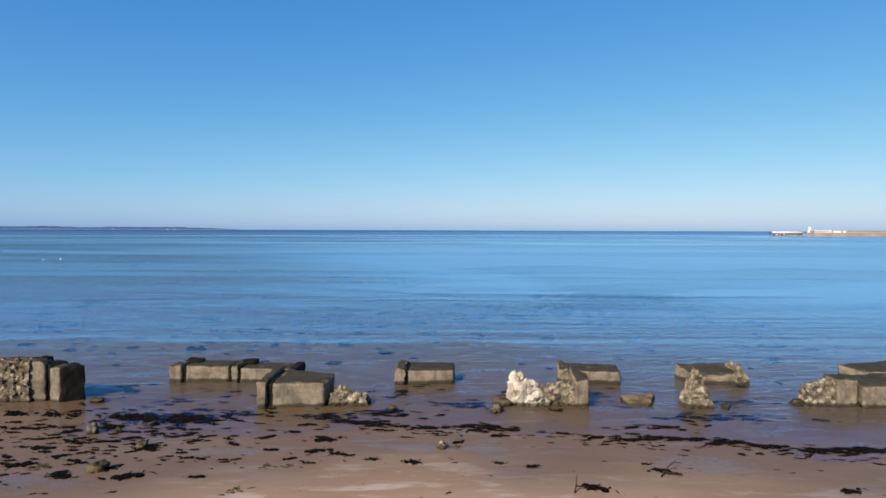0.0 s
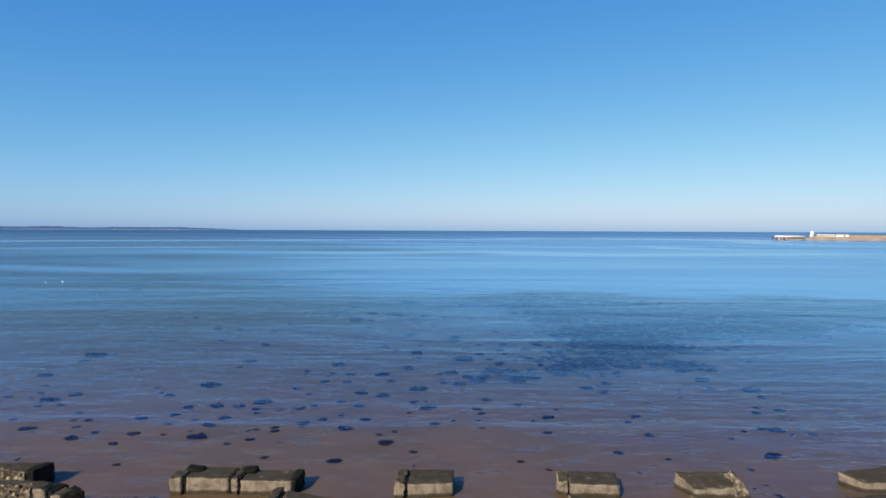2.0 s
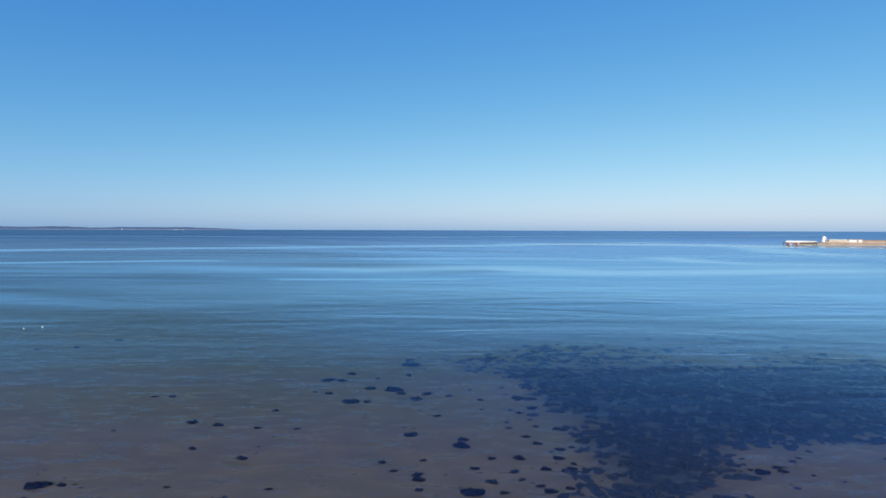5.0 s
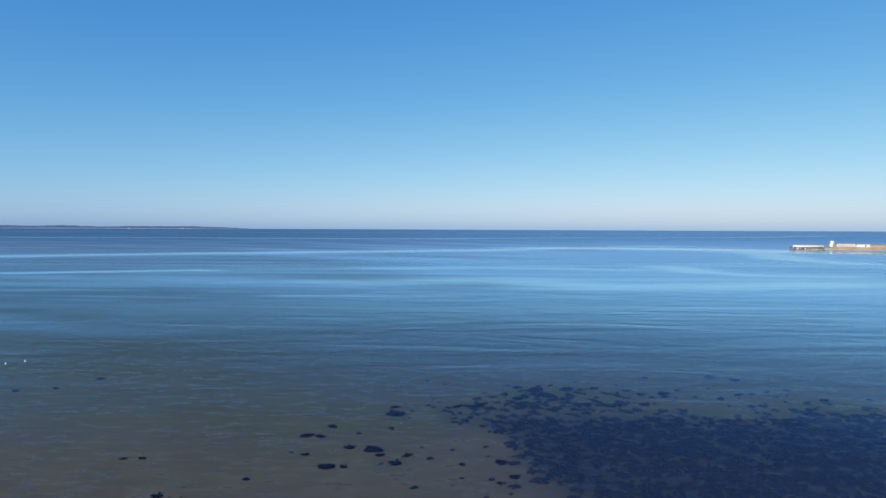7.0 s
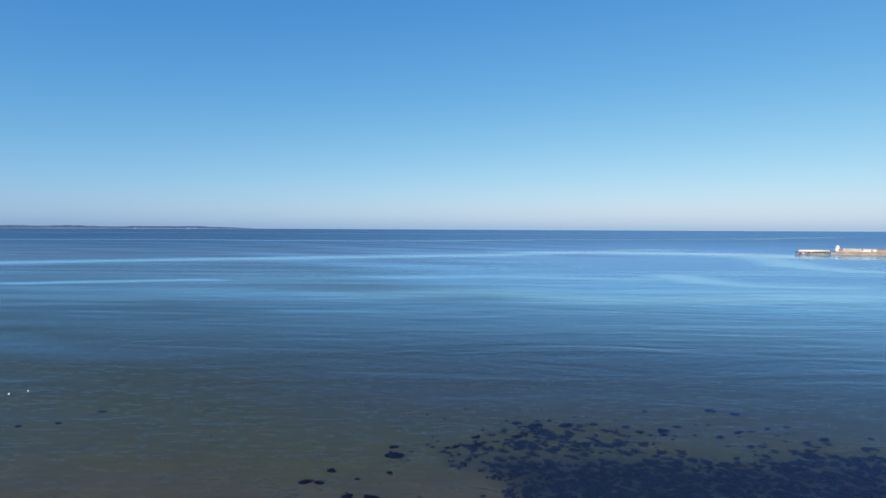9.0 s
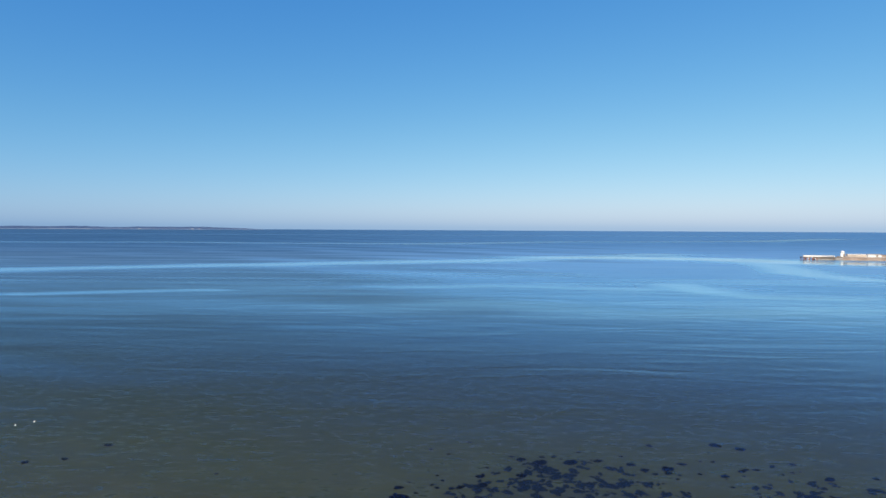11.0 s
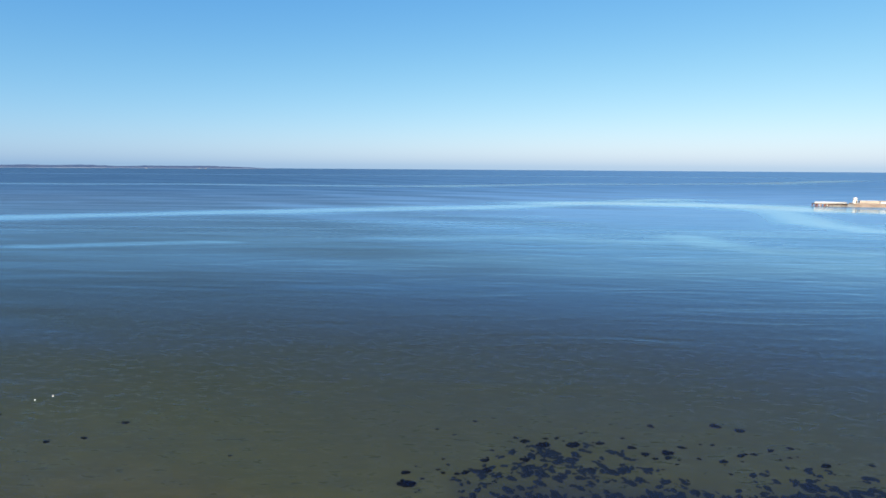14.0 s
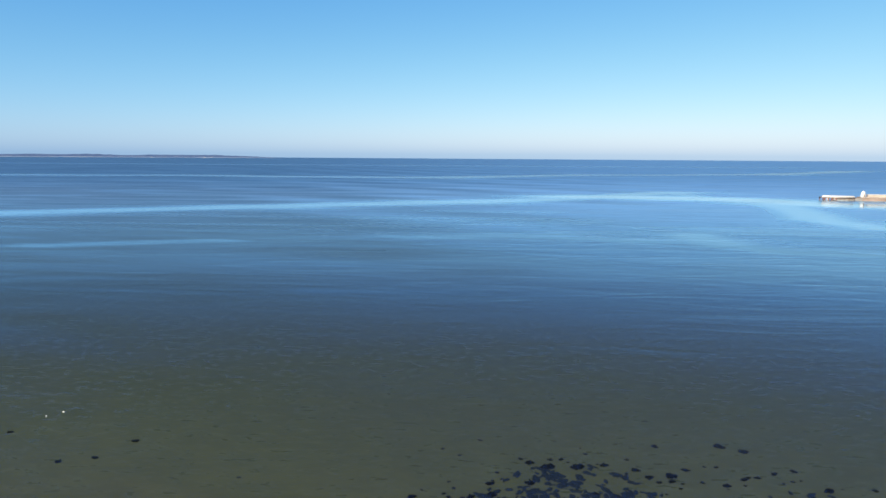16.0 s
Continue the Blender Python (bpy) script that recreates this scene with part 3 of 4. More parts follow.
# mirrored sky weaker to the left, stronger to the right
wind = np.clip(0.42 - 1.25 * U + 0.22 * np.sin(X / 23.0 + Y / 17.0) * np.sin(Y / 41.0), 0, 1) * np.clip((Y - 8) / 45, 0, 1)
edge = 21.7 + 0.35 * np.sin(X * 0.35) + 0.2 * np.sin(X * 0.9 + 1) - 2.6 * np.clip((X - 1.0) / 5.0, 0, 1)
lee = np.clip((edge - Y) / 0.9 + 0.5, 0, 1) * (1 - 0.5 * np.clip((X - 1.0) / 4.0, 0, 1))       # still water inside the last small wave
# a small wave's pale line, painted as mirror strength without a ridge
wavelet = np.exp(-((Y - edge - 0.25) / 0.22) ** 2) * np.clip((3.5 - X) / 4.0, 0, 1)
# mirrored sky painted dimmer over the weed bed, its ripples slightly flattened
over_bed = [bed_distance(x, y) if 30 < y < 74 and -4 < x < 78 else -9.0 for x, y in zip(X.ravel(), Y.ravel())]
lee = np.maximum(lee, 0.55 * np.clip((np.array(over_bed).reshape(X.shape) + 1.5) / 4.0, 0, 1))
open_sea = np.clip((Y.ravel() - 62) / 85, 0, 1)
cols = len(us)
verts = np.stack([X.ravel(), Y.ravel(), np.zeros(X.size)], axis=1).tolist()
faces = [(r * cols + c, r * cols + c + 1, (r + 1) * cols + c + 1, (r + 1) * cols + c) for r in range(len(ys) - 1) for c in range(cols - 1)]
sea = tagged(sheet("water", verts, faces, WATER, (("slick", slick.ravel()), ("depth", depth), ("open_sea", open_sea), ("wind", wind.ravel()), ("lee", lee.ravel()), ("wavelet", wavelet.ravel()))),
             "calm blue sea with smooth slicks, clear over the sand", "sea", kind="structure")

# ---- far land on the horizon ----
def land_ridge(points, height, deep, seed):
    """A long low strip of land whose skyline is uneven; points are its ends in plan."""
    (ax, ay), (bx, by) = points
    n, bm = 220, bmesh.new()
    rows = []
    for i in range(n + 1):
        f = i / n
        x, y = ax + (bx - ax) * f, ay + (by - ay) * f
        taper = min(1.0, (1 - f) * 6) ** 0.7
        h = height * taper * (0.8 + 0.35 * noise.noise(Vector((f * 9, seed, 0))) + 0.16 * noise.noise(Vector((f * 70, seed, 2))))
        rows.append([bm.verts.new((x, y, -1)), bm.verts.new((x, y + 2, max(h, 0.4))), bm.verts.new((x, y + deep * 0.6, max(h, 0.4) * 1.08)), bm.verts.new((x, y + deep, -1))])
    for a, b in zip(rows, rows[1:]):
        for k in range(3):
            bm.faces.new((a[k], b[k], b[k + 1], a[k + 1]))
    return bm


far_land = thing("headland", pose(-2400, 4000, 0), "low dark wooded headland with a pale beach on the horizon", "headland")
tagged(far_land, kind="structure")
bm = land_ridge(((-1500, -350), (900, 420)), 20, 120, 3)
part("woodland", bm, HAZY_WOOD, far_land)
bm = land_ridge(((-1500, -356), (985, 414)), 3.2, 30, 8)
part("shoreline", bm, HAZY_SAND, far_land, "pale sandy strip")


def box(bm, x0, x1, y0, y1, z0, z1, bevel=0.0):
    made = bmesh.ops.create_cube(bm, size=1.0)["verts"]
    for v in made:
        v.co = Vector((x0 + (v.co.x + 0.5) * (x1 - x0), y0 + (v.co.y + 0.5) * (y1 - y0), z0 + (v.co.z + 0.5) * (z1 - z0)))
    if bevel:
        edges = list({e for v in made for e in v.link_edges})
        bmesh.ops.bevel(bm, geom=edges, offset=bevel, segments=2, affect="EDGES")


def one_box(*a, bevel=0.0):
    bm = bmesh.new()
    box(bm, *a, bevel=bevel)
    return bm


for k, (x, y, w, h) in enumerate(((-1880, 4185, 16, 7), (-1840, 4200, 12, 6), (-2190, 4065, 14, 7))):
    house = thing("far_house", pose(x, y - 18, 0), "tiny white house at the far shore", "house", "houses on the far shore")
    part("wall", one_box(-w / 2, w / 2, -5, 5, 0, h * 0.7), FAR_WALL, house, smooth=False)
    bm = bmesh.new()
    pts = [(-w / 2, -5, h * 0.7), (w / 2, -5, h * 0.7), (w / 2, 5, h * 0.7), (-w / 2, 5, h * 0.7), (-w / 2, 0, h), (w / 2, 0, h)]
    vs = [bm.verts.new(p) for p in pts]
    for f in ((0, 1, 5, 4), (3, 4, 5, 2), (0, 4, 3), (1, 2, 5)):
        bm.faces.new([vs[i] for i in f])
    part("roof", bm, HAZY_WOOD, house, smooth=False)

# ---- the harbour pier ----
PIER_TURN = -9.0
pier = thing("pier", pose(264.0, 489.0, 0, 0, 0, PIER_TURN), "long stone harbour pier with a timber end and white railing", "pier")
# local x runs along the pier towards the land, y across it
part("timber_deck", one_box(0, 25, 0, 7, 1.75, 2.2), TIMBER, pier, "dark timber deck")
for i in range(9):
    for yy in (0.4, 6.4):
        bm = bmesh.new()
        bmesh.ops.create_cone(bm, cap_ends=True, segments=10, radius1=0.34, radius2=0.30, depth=5.0)
        bmesh.ops.translate(bm, verts=bm.verts[:], vec=(0.6 + i * 3.0, yy, -0.6))
        part("pile", bm, RED_TIMBER if i < 4 else TIMBER, pier)
for i in range(4):
    part("fender", one_box(1.4 + i * 2.6, 2.3 + i * 2.6, -0.32, -0.02, -0.6, 1.7, bevel=0.05), RED_TIMBER, pier, "rusty brown fender", smooth=False)
for x0, x1 in ((3.0, 3.9), (8.2, 9.0)):
    part("mooring_plate", one_box(x0, x1, -0.40, -0.33, 0.5, 1.5), WHITE_PAINT, pier, "pale plate", smooth=False)
part("breast_wall", one_box(9, 25, 0.8, 6.2, -3, 1.74), GREY_WALL, pier, "grey weedy wall under the deck")
part("parapet", one_box(0, 22, 0.05, 0.35, 2.2, 3.45), WHITE_PAINT, pier, "white painted railing boards")
part("parapet_cap", one_box(-0.1, 22.1, -0.05, 0.45, 3.454, 3.6), WHITE_PAINT, pier)
for i in range(12):
    part("railing_post", one_box(0.2 + i * 1.95, 0.42 + i * 1.95, -0.06, 0.045, 2.2, 3.45), WHITE_PAINT, pier, smooth=False)
part("landing", one_box(22.4, 27.0, -0.6, 3.0, -3, 2.0), GREY_WALL, pier, "dark grey landing stage", smooth=False)
part("stone_wall", one_box(27.0, 235, 0.0, 9.0, -4, 2.3), PIER_STONE, pier, "brown stone quay wall", smooth=False)
for i in range(26):
    part("buttress", one_box(31.0 + i * 8, 31.7 + i * 8, -0.25, -0.002, -4, 2.2), PIER_STONE, pier, smooth=False)
part("coping", one_box(27.0, 235, -0.35, 9.0, 2.304, 2.7), PIER_PALE, pier, "pale concrete coping", smooth=False)
part("upper_wall", one_box(56.0, 235, 5.0, 6.2, 2.704, 4.0), PIER_STONE, pier, "brown parapet wall", smooth=False)
part("wall_cap", one_box(56.0, 235, 4.9, 6.3, 4.004, 4.4), TIMBER, pier, "dark top rail", smooth=False)
store = thing("pier_store", pose(264.0 + 41.0 * math.cos(radians(PIER_TURN)), 489.0 + 41.0 * math.sin(radians(PIER_TURN)) + 5.5, 2.7, 0, 0, PIER_TURN), "long low pale grey store building on the pier", "shed")
part("wall", one_box(-7.5, 8.0, -1.5, 1.5, 0, 1.6), PIER_PALE, store, smooth=False)
part("roof", one_box(-7.8, 8.3, -1.8, 1.8, 1.604, 1.95), WHITE_PAINT, store, smooth=False)

tower = thing("harbour_light", pose(264.0 + 29.2 * math.cos(radians(PIER_TURN)), 489.0 + 29.2 * math.sin(radians(PIER_TURN)) + 3.0, 2.7), "small white domed harbour light tower on the pier", "lighthouse")


def turned(profile, segments=28):
    bm = bmesh.new()
    rings = [[bm.verts.new((r * math.cos(2 * math.pi * k / segments), r * math.sin(2 * math.pi * k / segments), z)) for k in range(segments)] for r, z in profile]
    for a, b in zip(rings, rings[1:]):
        for k in range(segments):
            bm.faces.new((a[k], a[(k + 1) % segments], b[(k + 1) % segments], b[k]))
    bm.faces.new(rings[-1])
    bm.faces.new(rings[0][::-1])
    return bm


part("tower_wall", turned([(1.75, 0), (1.72, 0.3), (1.6, 1.2), (1.5, 2.6), (1.55, 2.75)]), WHITE_PAINT, tower)
part("lantern", turned([(1.32, 2.75), (1.32, 3.25)]), WHITE_PAINT, tower)
part("dome", turned([(1.5, 3.25), (1.45, 3.5), (1.2, 3.95), (0.8, 4.25), (0.3, 4.42), (0.08, 4.6)]), WHITE_PAINT, tower)
part("door", one_box(-0.4, 0.4, -1.78, -1.6, 0.02, 1.95), TIMBER, tower, "dark wooden door", smooth=False)

shed = thing("pier_shed", pose(264.0 + 50.5 * math.cos(radians(PIER_TURN)), 489.0 + 50.5 * math.sin(radians(PIER_TURN)) + 2.4, 2.7, 0, 0, PIER_TURN), "low white painted shed on the pier", "shed")
part("wall", one_box(-4.6, 4.6, -1.4, 1.4, 0, 1.7), WHITE_PAINT, shed, smooth=False)
bm = bmesh.new()
vs = [bm.verts.new(p) for p in ((-4.8, -1.6, 1.7), (4.8, -1.6, 1.7), (4.8, 1.6, 1.7), (-4.8, 1.6, 1.7), (-4.8, 0, 2.2), (4.8, 0, 2.2))]
for f in ((0, 1, 5, 4), (3, 4, 5, 2), (0, 4, 3), (1, 2, 5), (0, 3, 2, 1)):
    bm.faces.new([vs[i] for i in f])
part("roof", bm, PIER_PALE, shed, smooth=False)
part("door", one_box(1.0, 2.0, -1.45, -1.38, 0.02, 1.6), TIMBER, shed, smooth=False)

# ---- two white specks on the sea, probably birds, built as buoys ----
for x, y, s in ((-50.9, 77.6, 0.06), (-49.6, 79.0, 0.07)):
    buoy = thing("white_speck", pose(x, y, 0.0), "small round white speck on the sea, built as a float", "buoy", "mooring buoys")
    part("float", turned([(0.02, -s * 0.8), (s * 0.6, -s * 0.75), (s, -0.05), (s, 0.12), (s * 0.75, s * 0.95), (s * 0.2, s * 1.25)], 18), SPECK_WHITE, buoy)
    part("ring", turned([(s * 0.2, s * 1.25), (s * 0.26, s * 1.3), (s * 0.26, s * 1.5), (s * 0.12, s * 1.55)], 12), TIMBER, buoy)


# ---- broken concrete blocks along the tide line ----
def block_thing(cx, cy, label, group="broken concrete blocks"):
    z = ground_height(cx, cy)
    return thing("concrete_block", pose(cx, cy, z), label, "concrete block", group), (cx, cy, z)


def add_block(owner, base, name, corners, tops, seed, material=CONCRETE, label="", **kw):
    return part(name, rough_block(*corners, tops, seed=seed, base=base, **kw), material, owner, label)


b, o = block_thing(-10.4, 14.6, "tall broken concrete block with a rubble face and split slab")
add_block(b, o, "core", ((-11.9, 14.08), (-9.22, 14.05), (-9.35, 14.6), (-12.1, 14.7)), (0.92, 0.92, 0.88, 0.88), 1, cuts=18)
part("rubble_face", crumbled(-10.75, 14.12, 2.45, 0.42, 0.98, 2, o, 0.8, 0.10, 0.0, 0.085, 0.10, 0.07, 44), RUBBLE, b, "rough exposed stones", smooth=False)
add_block(b, o, "wedge", ((-9.2, 14.12), (-9.12, 14.12), (-9.0, 14.6), (-9.3, 14.6)), (0.84, 0.78, 0.82, 0.86), 3, BLACK_WEED_SHADE, "black filler, painted shade of a cleft", chip=0.045, rough=0.02)
add_block(b, o, "side_slab", ((-9.10, 14.03), (-8.85, 13.99), (-8.72, 14.30), (-9.0, 14.5)), (0.78, 0.79, 0.80, 0.80), 4, chip=0.045, rough=0.02)
add_block(b, o, "end_face", ((-8.87, 14.005), (-8.81, 13.975), (-8.41, 14.26), (-8.85, 14.6)), (0.78, 0.78, 0.80, 0.80), 35, BLACK_WEED_SHADE, "black end, weed and painted-in shade", chip=0.03)

b, o = block_thing(-12.0, 16.4, "low broken concrete block behind the tall one")
add_block(b, o, "core", ((-13.2, 16.2), (-11.12, 16.15), (-11.15, 16.9), (-13.2, 16.9)), (0.46, 0.48, 0.43, 0.42), 36)
add_block(b, o, "end_face", ((-11.13, 16.14), (-10.92, 16.12), (-10.82, 16.9), (-11.15, 16.9)), (0.50, 0.50, 0.46, 0.46), 38, BLACK_WEED_SHADE, "black end, weed and painted-in shade", chip=0.06)
part("rubble_face", crumbled(-12.2, 16.2, 2.2, 0.36, 0.50, 37, o, 0.7, 0.1, 0.0, 0.085, 0.08, 0.07, 36), RUBBLE, b, "rough exposed stones", smooth=False)

b, o = block_thing(-3.3, 14.2, "square concrete block with a dark mossy top in shallow water")
add_block(b, o, "core", ((-3.86, 13.68), (-2.69, 13.74), (-2.57, 14.45), (-3.80, 14.9)), (0.53, 0.52, 0.56, 0.58), 5, cuts=16, chip=0.045, rough=0.02)
add_block(b, o, "cleft", ((-4.02, 13.74), (-3.82, 13.76), (-3.76, 14.8), (-3.96, 14.8)), (0.50, 0.50, 0.56, 0.56), 40, BLACK_WEED_SHADE, "black filler, painted shade of a cleft", chip=0.02)
add_block(b, o, "side_slab", ((-4.19, 13.60), (-3.99, 13.64), (-3.90, 14.95), (-4.12, 14.95)), (0.55, 0.58, 0.64, 0.62), 6, chip=0.05)

b, o = block_thing(-2.1, 13.95, "low ragged lump of shell-covered concrete rubble")
part("rubble", crumbled(-2.12, 13.98, 1.0, 0.55, 0.34, 7, o, 0.3, 0.45, 0.12, 0.07, 0.08, 0.22), PALE_RUBBLE, b, smooth=False)

b, o = block_thing(-0.5, 16.2, "low concrete block with a broken upright end")
add_block(b, o, "core", ((-0.91, 15.84), (0.29, 15.94), (0.34, 16.85), (-0.88, 16.80)), (0.32, 0.31, 0.32, 0.35), 8, chip=0.04, rough=0.015)
add_block(b, o, "cleft", ((-1.00, 15.88), (-0.88, 15.88), (-0.86, 16.7), (-0.98, 16.7)), (0.33, 0.33, 0.37, 0.37), 41, BLACK_WEED_SHADE, "black filler, painted shade of a cleft", chip=0.02)
add_block(b, o, "end_post", ((-1.25, 15.83), (-0.99, 15.79), (-0.95, 16.6), (-1.20, 16.6)), (0.34, 0.40, 0.47, 0.44), 9, label="broken upright end", chip=0.09, rough=0.05)

b, o = block_thing(-5.5, 16.3, "long low concrete kerb block with upright joints")
add_block(b, o, "end_post", ((-7.22, 15.97), (-6.90, 15.97), (-6.85, 16.5), (-7.3, 16.5)), (0.37, 0.42, 0.42, 0.36), 10, chip=0.07, rough=0.03)
add_block(b, o, "core", ((-6.80, 16.03), (-5.66, 16.05), (-5.62, 16.8), (-6.78, 16.8)), (0.38, 0.38, 0.37, 0.38), 11, chip=0.045, rough=0.02)
add_block(b, o, "joint_post", ((-5.59, 16.0), (-5.42, 15.98), (-5.40, 16.8), (-5.57, 16.8)), (0.36, 0.38, 0.40, 0.40), 12, chip=0.05)
add_block(b, o, "core", ((-5.35, 16.0), (-3.98, 16.01), (-4.0, 16.75), (-5.33, 16.75)), (0.33, 0.31, 0.32, 0.33), 13, chip=0.045, rough=0.02)
add_block(b, o, "end_face", ((-3.99, 16.0), (-3.88, 16.03), (-3.80, 16.8), (-4.02, 16.75)), (0.31, 0.31, 0.34, 0.34), 42, BLACK_WEED_SHADE, "black end, weed and painted-in shade", chip=0.03)
# black fillers paint the shade inside the joint gaps
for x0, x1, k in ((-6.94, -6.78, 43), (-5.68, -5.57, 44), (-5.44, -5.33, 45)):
    add_block(b, o, "cleft", ((x0, 16.06), (x1, 16.06), (x1, 16.7), (x0, 16.7)), (0.36, 0.36, 0.37, 0.37), k, BLACK_WEED_SHADE, "black filler, painted shade of a joint", cuts=8, chip=0.02)
for x0, x1, y0, z0, k in ((-6.98, -6.52, 16.42, 0.46, 14), (-5.42, -5.06, 16.45, 0.43, 15)):
    add_block(b, o, "cap_stone", ((x0, y0), (x1, y0), (x1, y0 + 0.34), (x0, y0 + 0.34)), (z0, z0, z0, z0), k, BLACK_WEED_SHADE, "black weedy cap", bottom=0.28, cuts=7, chip=0.05)

b, o = block_thing(2.5, 14.0, "broken white concrete mass with an upright slab")
part("white_lump", boulder_mass(((1.76, 14.0, 0.24, 0.26, 0.24, 0.40), (1.72, 14.02, 0.52, 0.17, 0.17, 0.21), (1.97, 14.0, 0.36, 0.25, 0.2, 0.20), (2.04, 13.98, 0.12, 0.28, 0.22, 0.26)), 21, o), WHITE_RUBBLE, b, "lime-white broken end", smooth=False)
part("rubble", crumbled(2.58, 14.0, 0.98, 0.44, 0.50, 22, o, 0.75, 0.3, 0.05, 0.08, 0.08, 0.3), PALE_RUBBLE, b, "yellowish cobbled concrete", smooth=False)
add_block(b, o, "upright_slab", ((3.05, 13.80), (3.36, 13.87), (3.42, 14.32), (2.97, 14.3)), (0.52, 0.58, 0.62, 0.80), 23, chip=0.035, rough=0.015)

b, o = block_thing(4.1, 16.2, "low concrete block with a chipped end, standing in water")
add_block(b, o, "core", ((3.38, 15.97), (4.70, 15.94), (4.80, 16.8), (3.45, 16.8)), (0.30, 0.28, 0.29, 0.34), 24, chip=0.04, rough=0.015)
add_block(b, o, "end_post", ((3.08, 16.15), (3.34, 16.02), (3.40, 16.5), (3.10, 16.5)), (0.28, 0.33, 0.42, 0.47), 25, label="broken pointed end", chip=0.08, rough=0.045)

b, o = block_thing(4.7, 14.2, "flat brown concrete slab just awash")
add_block(b, o, "core", ((4.26, 13.92), (4.74, 13.80), (5.09, 14.52), (4.22, 14.45)), (0.05, 0.045, 0.10, 0.09), 26, SLAB, chip=0.05, rough=0.03)

b, o = block_thing(7.4, 16.4, "tilted flat concrete slab with a rubble end")
add_block(b, o, "core", ((6.70, 15.97), (7.95, 15.93), (8.05, 16.75), (6.38, 16.7)), (0.13, 0.27, 0.36, 0.35), 27, chip=0.05)
part("rubble", crumbled(7.90, 16.2, 0.46, 0.85, 0.50, 28, o, 0.25, 0.55, 0.2, 0.08, 0.05, 0.15, 22), PALE_RUBBLE, b, "broken aggregate end", smooth=False)

b, o = block_thing(5.88, 13.9, "pointed stump of crumbling shell-covered concrete")
part("stump", crumbled(5.88, 13.95, 0.92, 0.60, 0.80, 29, o, 0.46, 0.62, 0.50, 0.075, 0.07, 0.18), PALE_RUBBLE, b, smooth=False)

b, o = block_thing(9.8, 14.3, "long concrete block with a crumbled end and mossy top")
part("rubble", crumbled(8.84, 14.14, 0.86, 0.56, 0.60, 31, o, 0.85, 0.35, 0.04, 0.075, 0.05, 0.08), PALE_RUBBLE, b, "crumbled pebbly end", smooth=False)
add_block(b, o, "core", ((9.06, 13.87), (9.57, 13.92), (9.62, 14.5), (9.1, 14.5)), (0.60, 0.57, 0.58, 0.60), 32, chip=0.05)
add_block(b, o, "end_slab", ((9.59, 13.79), (10.95, 13.85), (11.3, 15.1), (9.80, 14.75)), (0.46, 0.46, 0.50, 0.50), 33, chip=0.05, cuts=16)

b, o = block_thing(12.0, 16.6, "low slanting concrete block in the water")
add_block(b, o, "core", ((11.38, 16.33), (13.1, 16.4), (13.1, 17.3), (11.04, 16.95)), (0.20, 0.24, 0.36, 0.28), 34, chip=0.045, rough=0.02)


def stone(x, y, sx, sy, sz, seed, material=ROCK, label="small weedy shore stone"):
    ob = thing("stone", pose(x, y, ground_height(x, y), 0, 0, seed * 40), label, "stone", "loose shore stones")
    bm = bmesh.new()
    lump(bm, (0, 0, sz * 0.4), (sx, sy, sz), seed, 0.45, 3, 1.4)
    me = bpy.data.meshes.new("stone")
    bm.to_mesh(me)
    bm.free()
    me.materials.append(material)
    me.polygons.foreach_set("use_smooth", [True] * len(me.polygons))
    body = new("body", me)
    body.parent = ob
    return ob


STONES = ((1.40, 13.95, 0.25, 0.18, 0.16), (1.22, 13.45, 0.28, 0.12, 0.09), (-1.11, 13.49, 0.11, 0.08, 0.08), (0.0, 10.95, 0.10, 0.08, 0.09),
          (-6.85, 11.82, 0.10, 0.08, 0.15), (-5.6, 9.8, 0.17, 0.12, 0.11), (-5.45, 11.0, 0.14, 0.10, 0.10), (-6.4, 11.9, 0.09, 0.08, 0.07),
          (-8.0, 14.0, 0.16, 0.12, 0.10), (8.25, 14.1, 0.2, 0.14, 0.1), (6.45, 13.8, 0.14, 0.1, 0.1))
for k, (x, y, sx, sy, sz) in enumerate(STONES):
    stone(x, y, sx, sy, sz, k + 1, RUBBLE if k in (1, 3, 4) else ROCK)

# ---- weed cast up on the sand and lying under water ----
def weed_kind(name, seed, material, build=weed_mesh, **kw):
    me = bpy.data.meshes.new(name)
    bm = build(seed, **kw)
    bm.to_mesh(me)
    bm.free()
    me.materials.append(material)
    return me


CAST = [weed_kind("wrack", 40 + k, WRACK, cast_mesh) for k in range(5)]
CAST_GREEN = weed_kind("green_wrack", 47, GREEN_WRACK, blades=30, lumps=0, thick=0.05, width=0.035)
DROWNED = [weed_kind("weed", 60 + k, KELP, blades=3, lumps=13, reach=0.48, thick=0.15, width=0.10, level=2) for k in range(6)]
BED_WEED = [weed_kind("bed_weed", 70 + k, BED_KELP, blades=1, lumps=5, thick=0.15, width=0.10, level=1) for k in range(6)]


def lay(mesh, name, x, y, size, rnd, label, category, group, flat=1.0, stretch=1.0):
    ob = new(name, mesh)
    ob.matrix_world = Matrix.LocRotScale((x, y, ground_height(x, y) - 0.004), Euler((0, 0, rnd.uniform(-0.5, 0.5) + (math.pi if rnd.random() < 0.5 else 0))), (size * stretch, size, max(0.25, size) * flat))
    return tagged(ob, label, category, group)


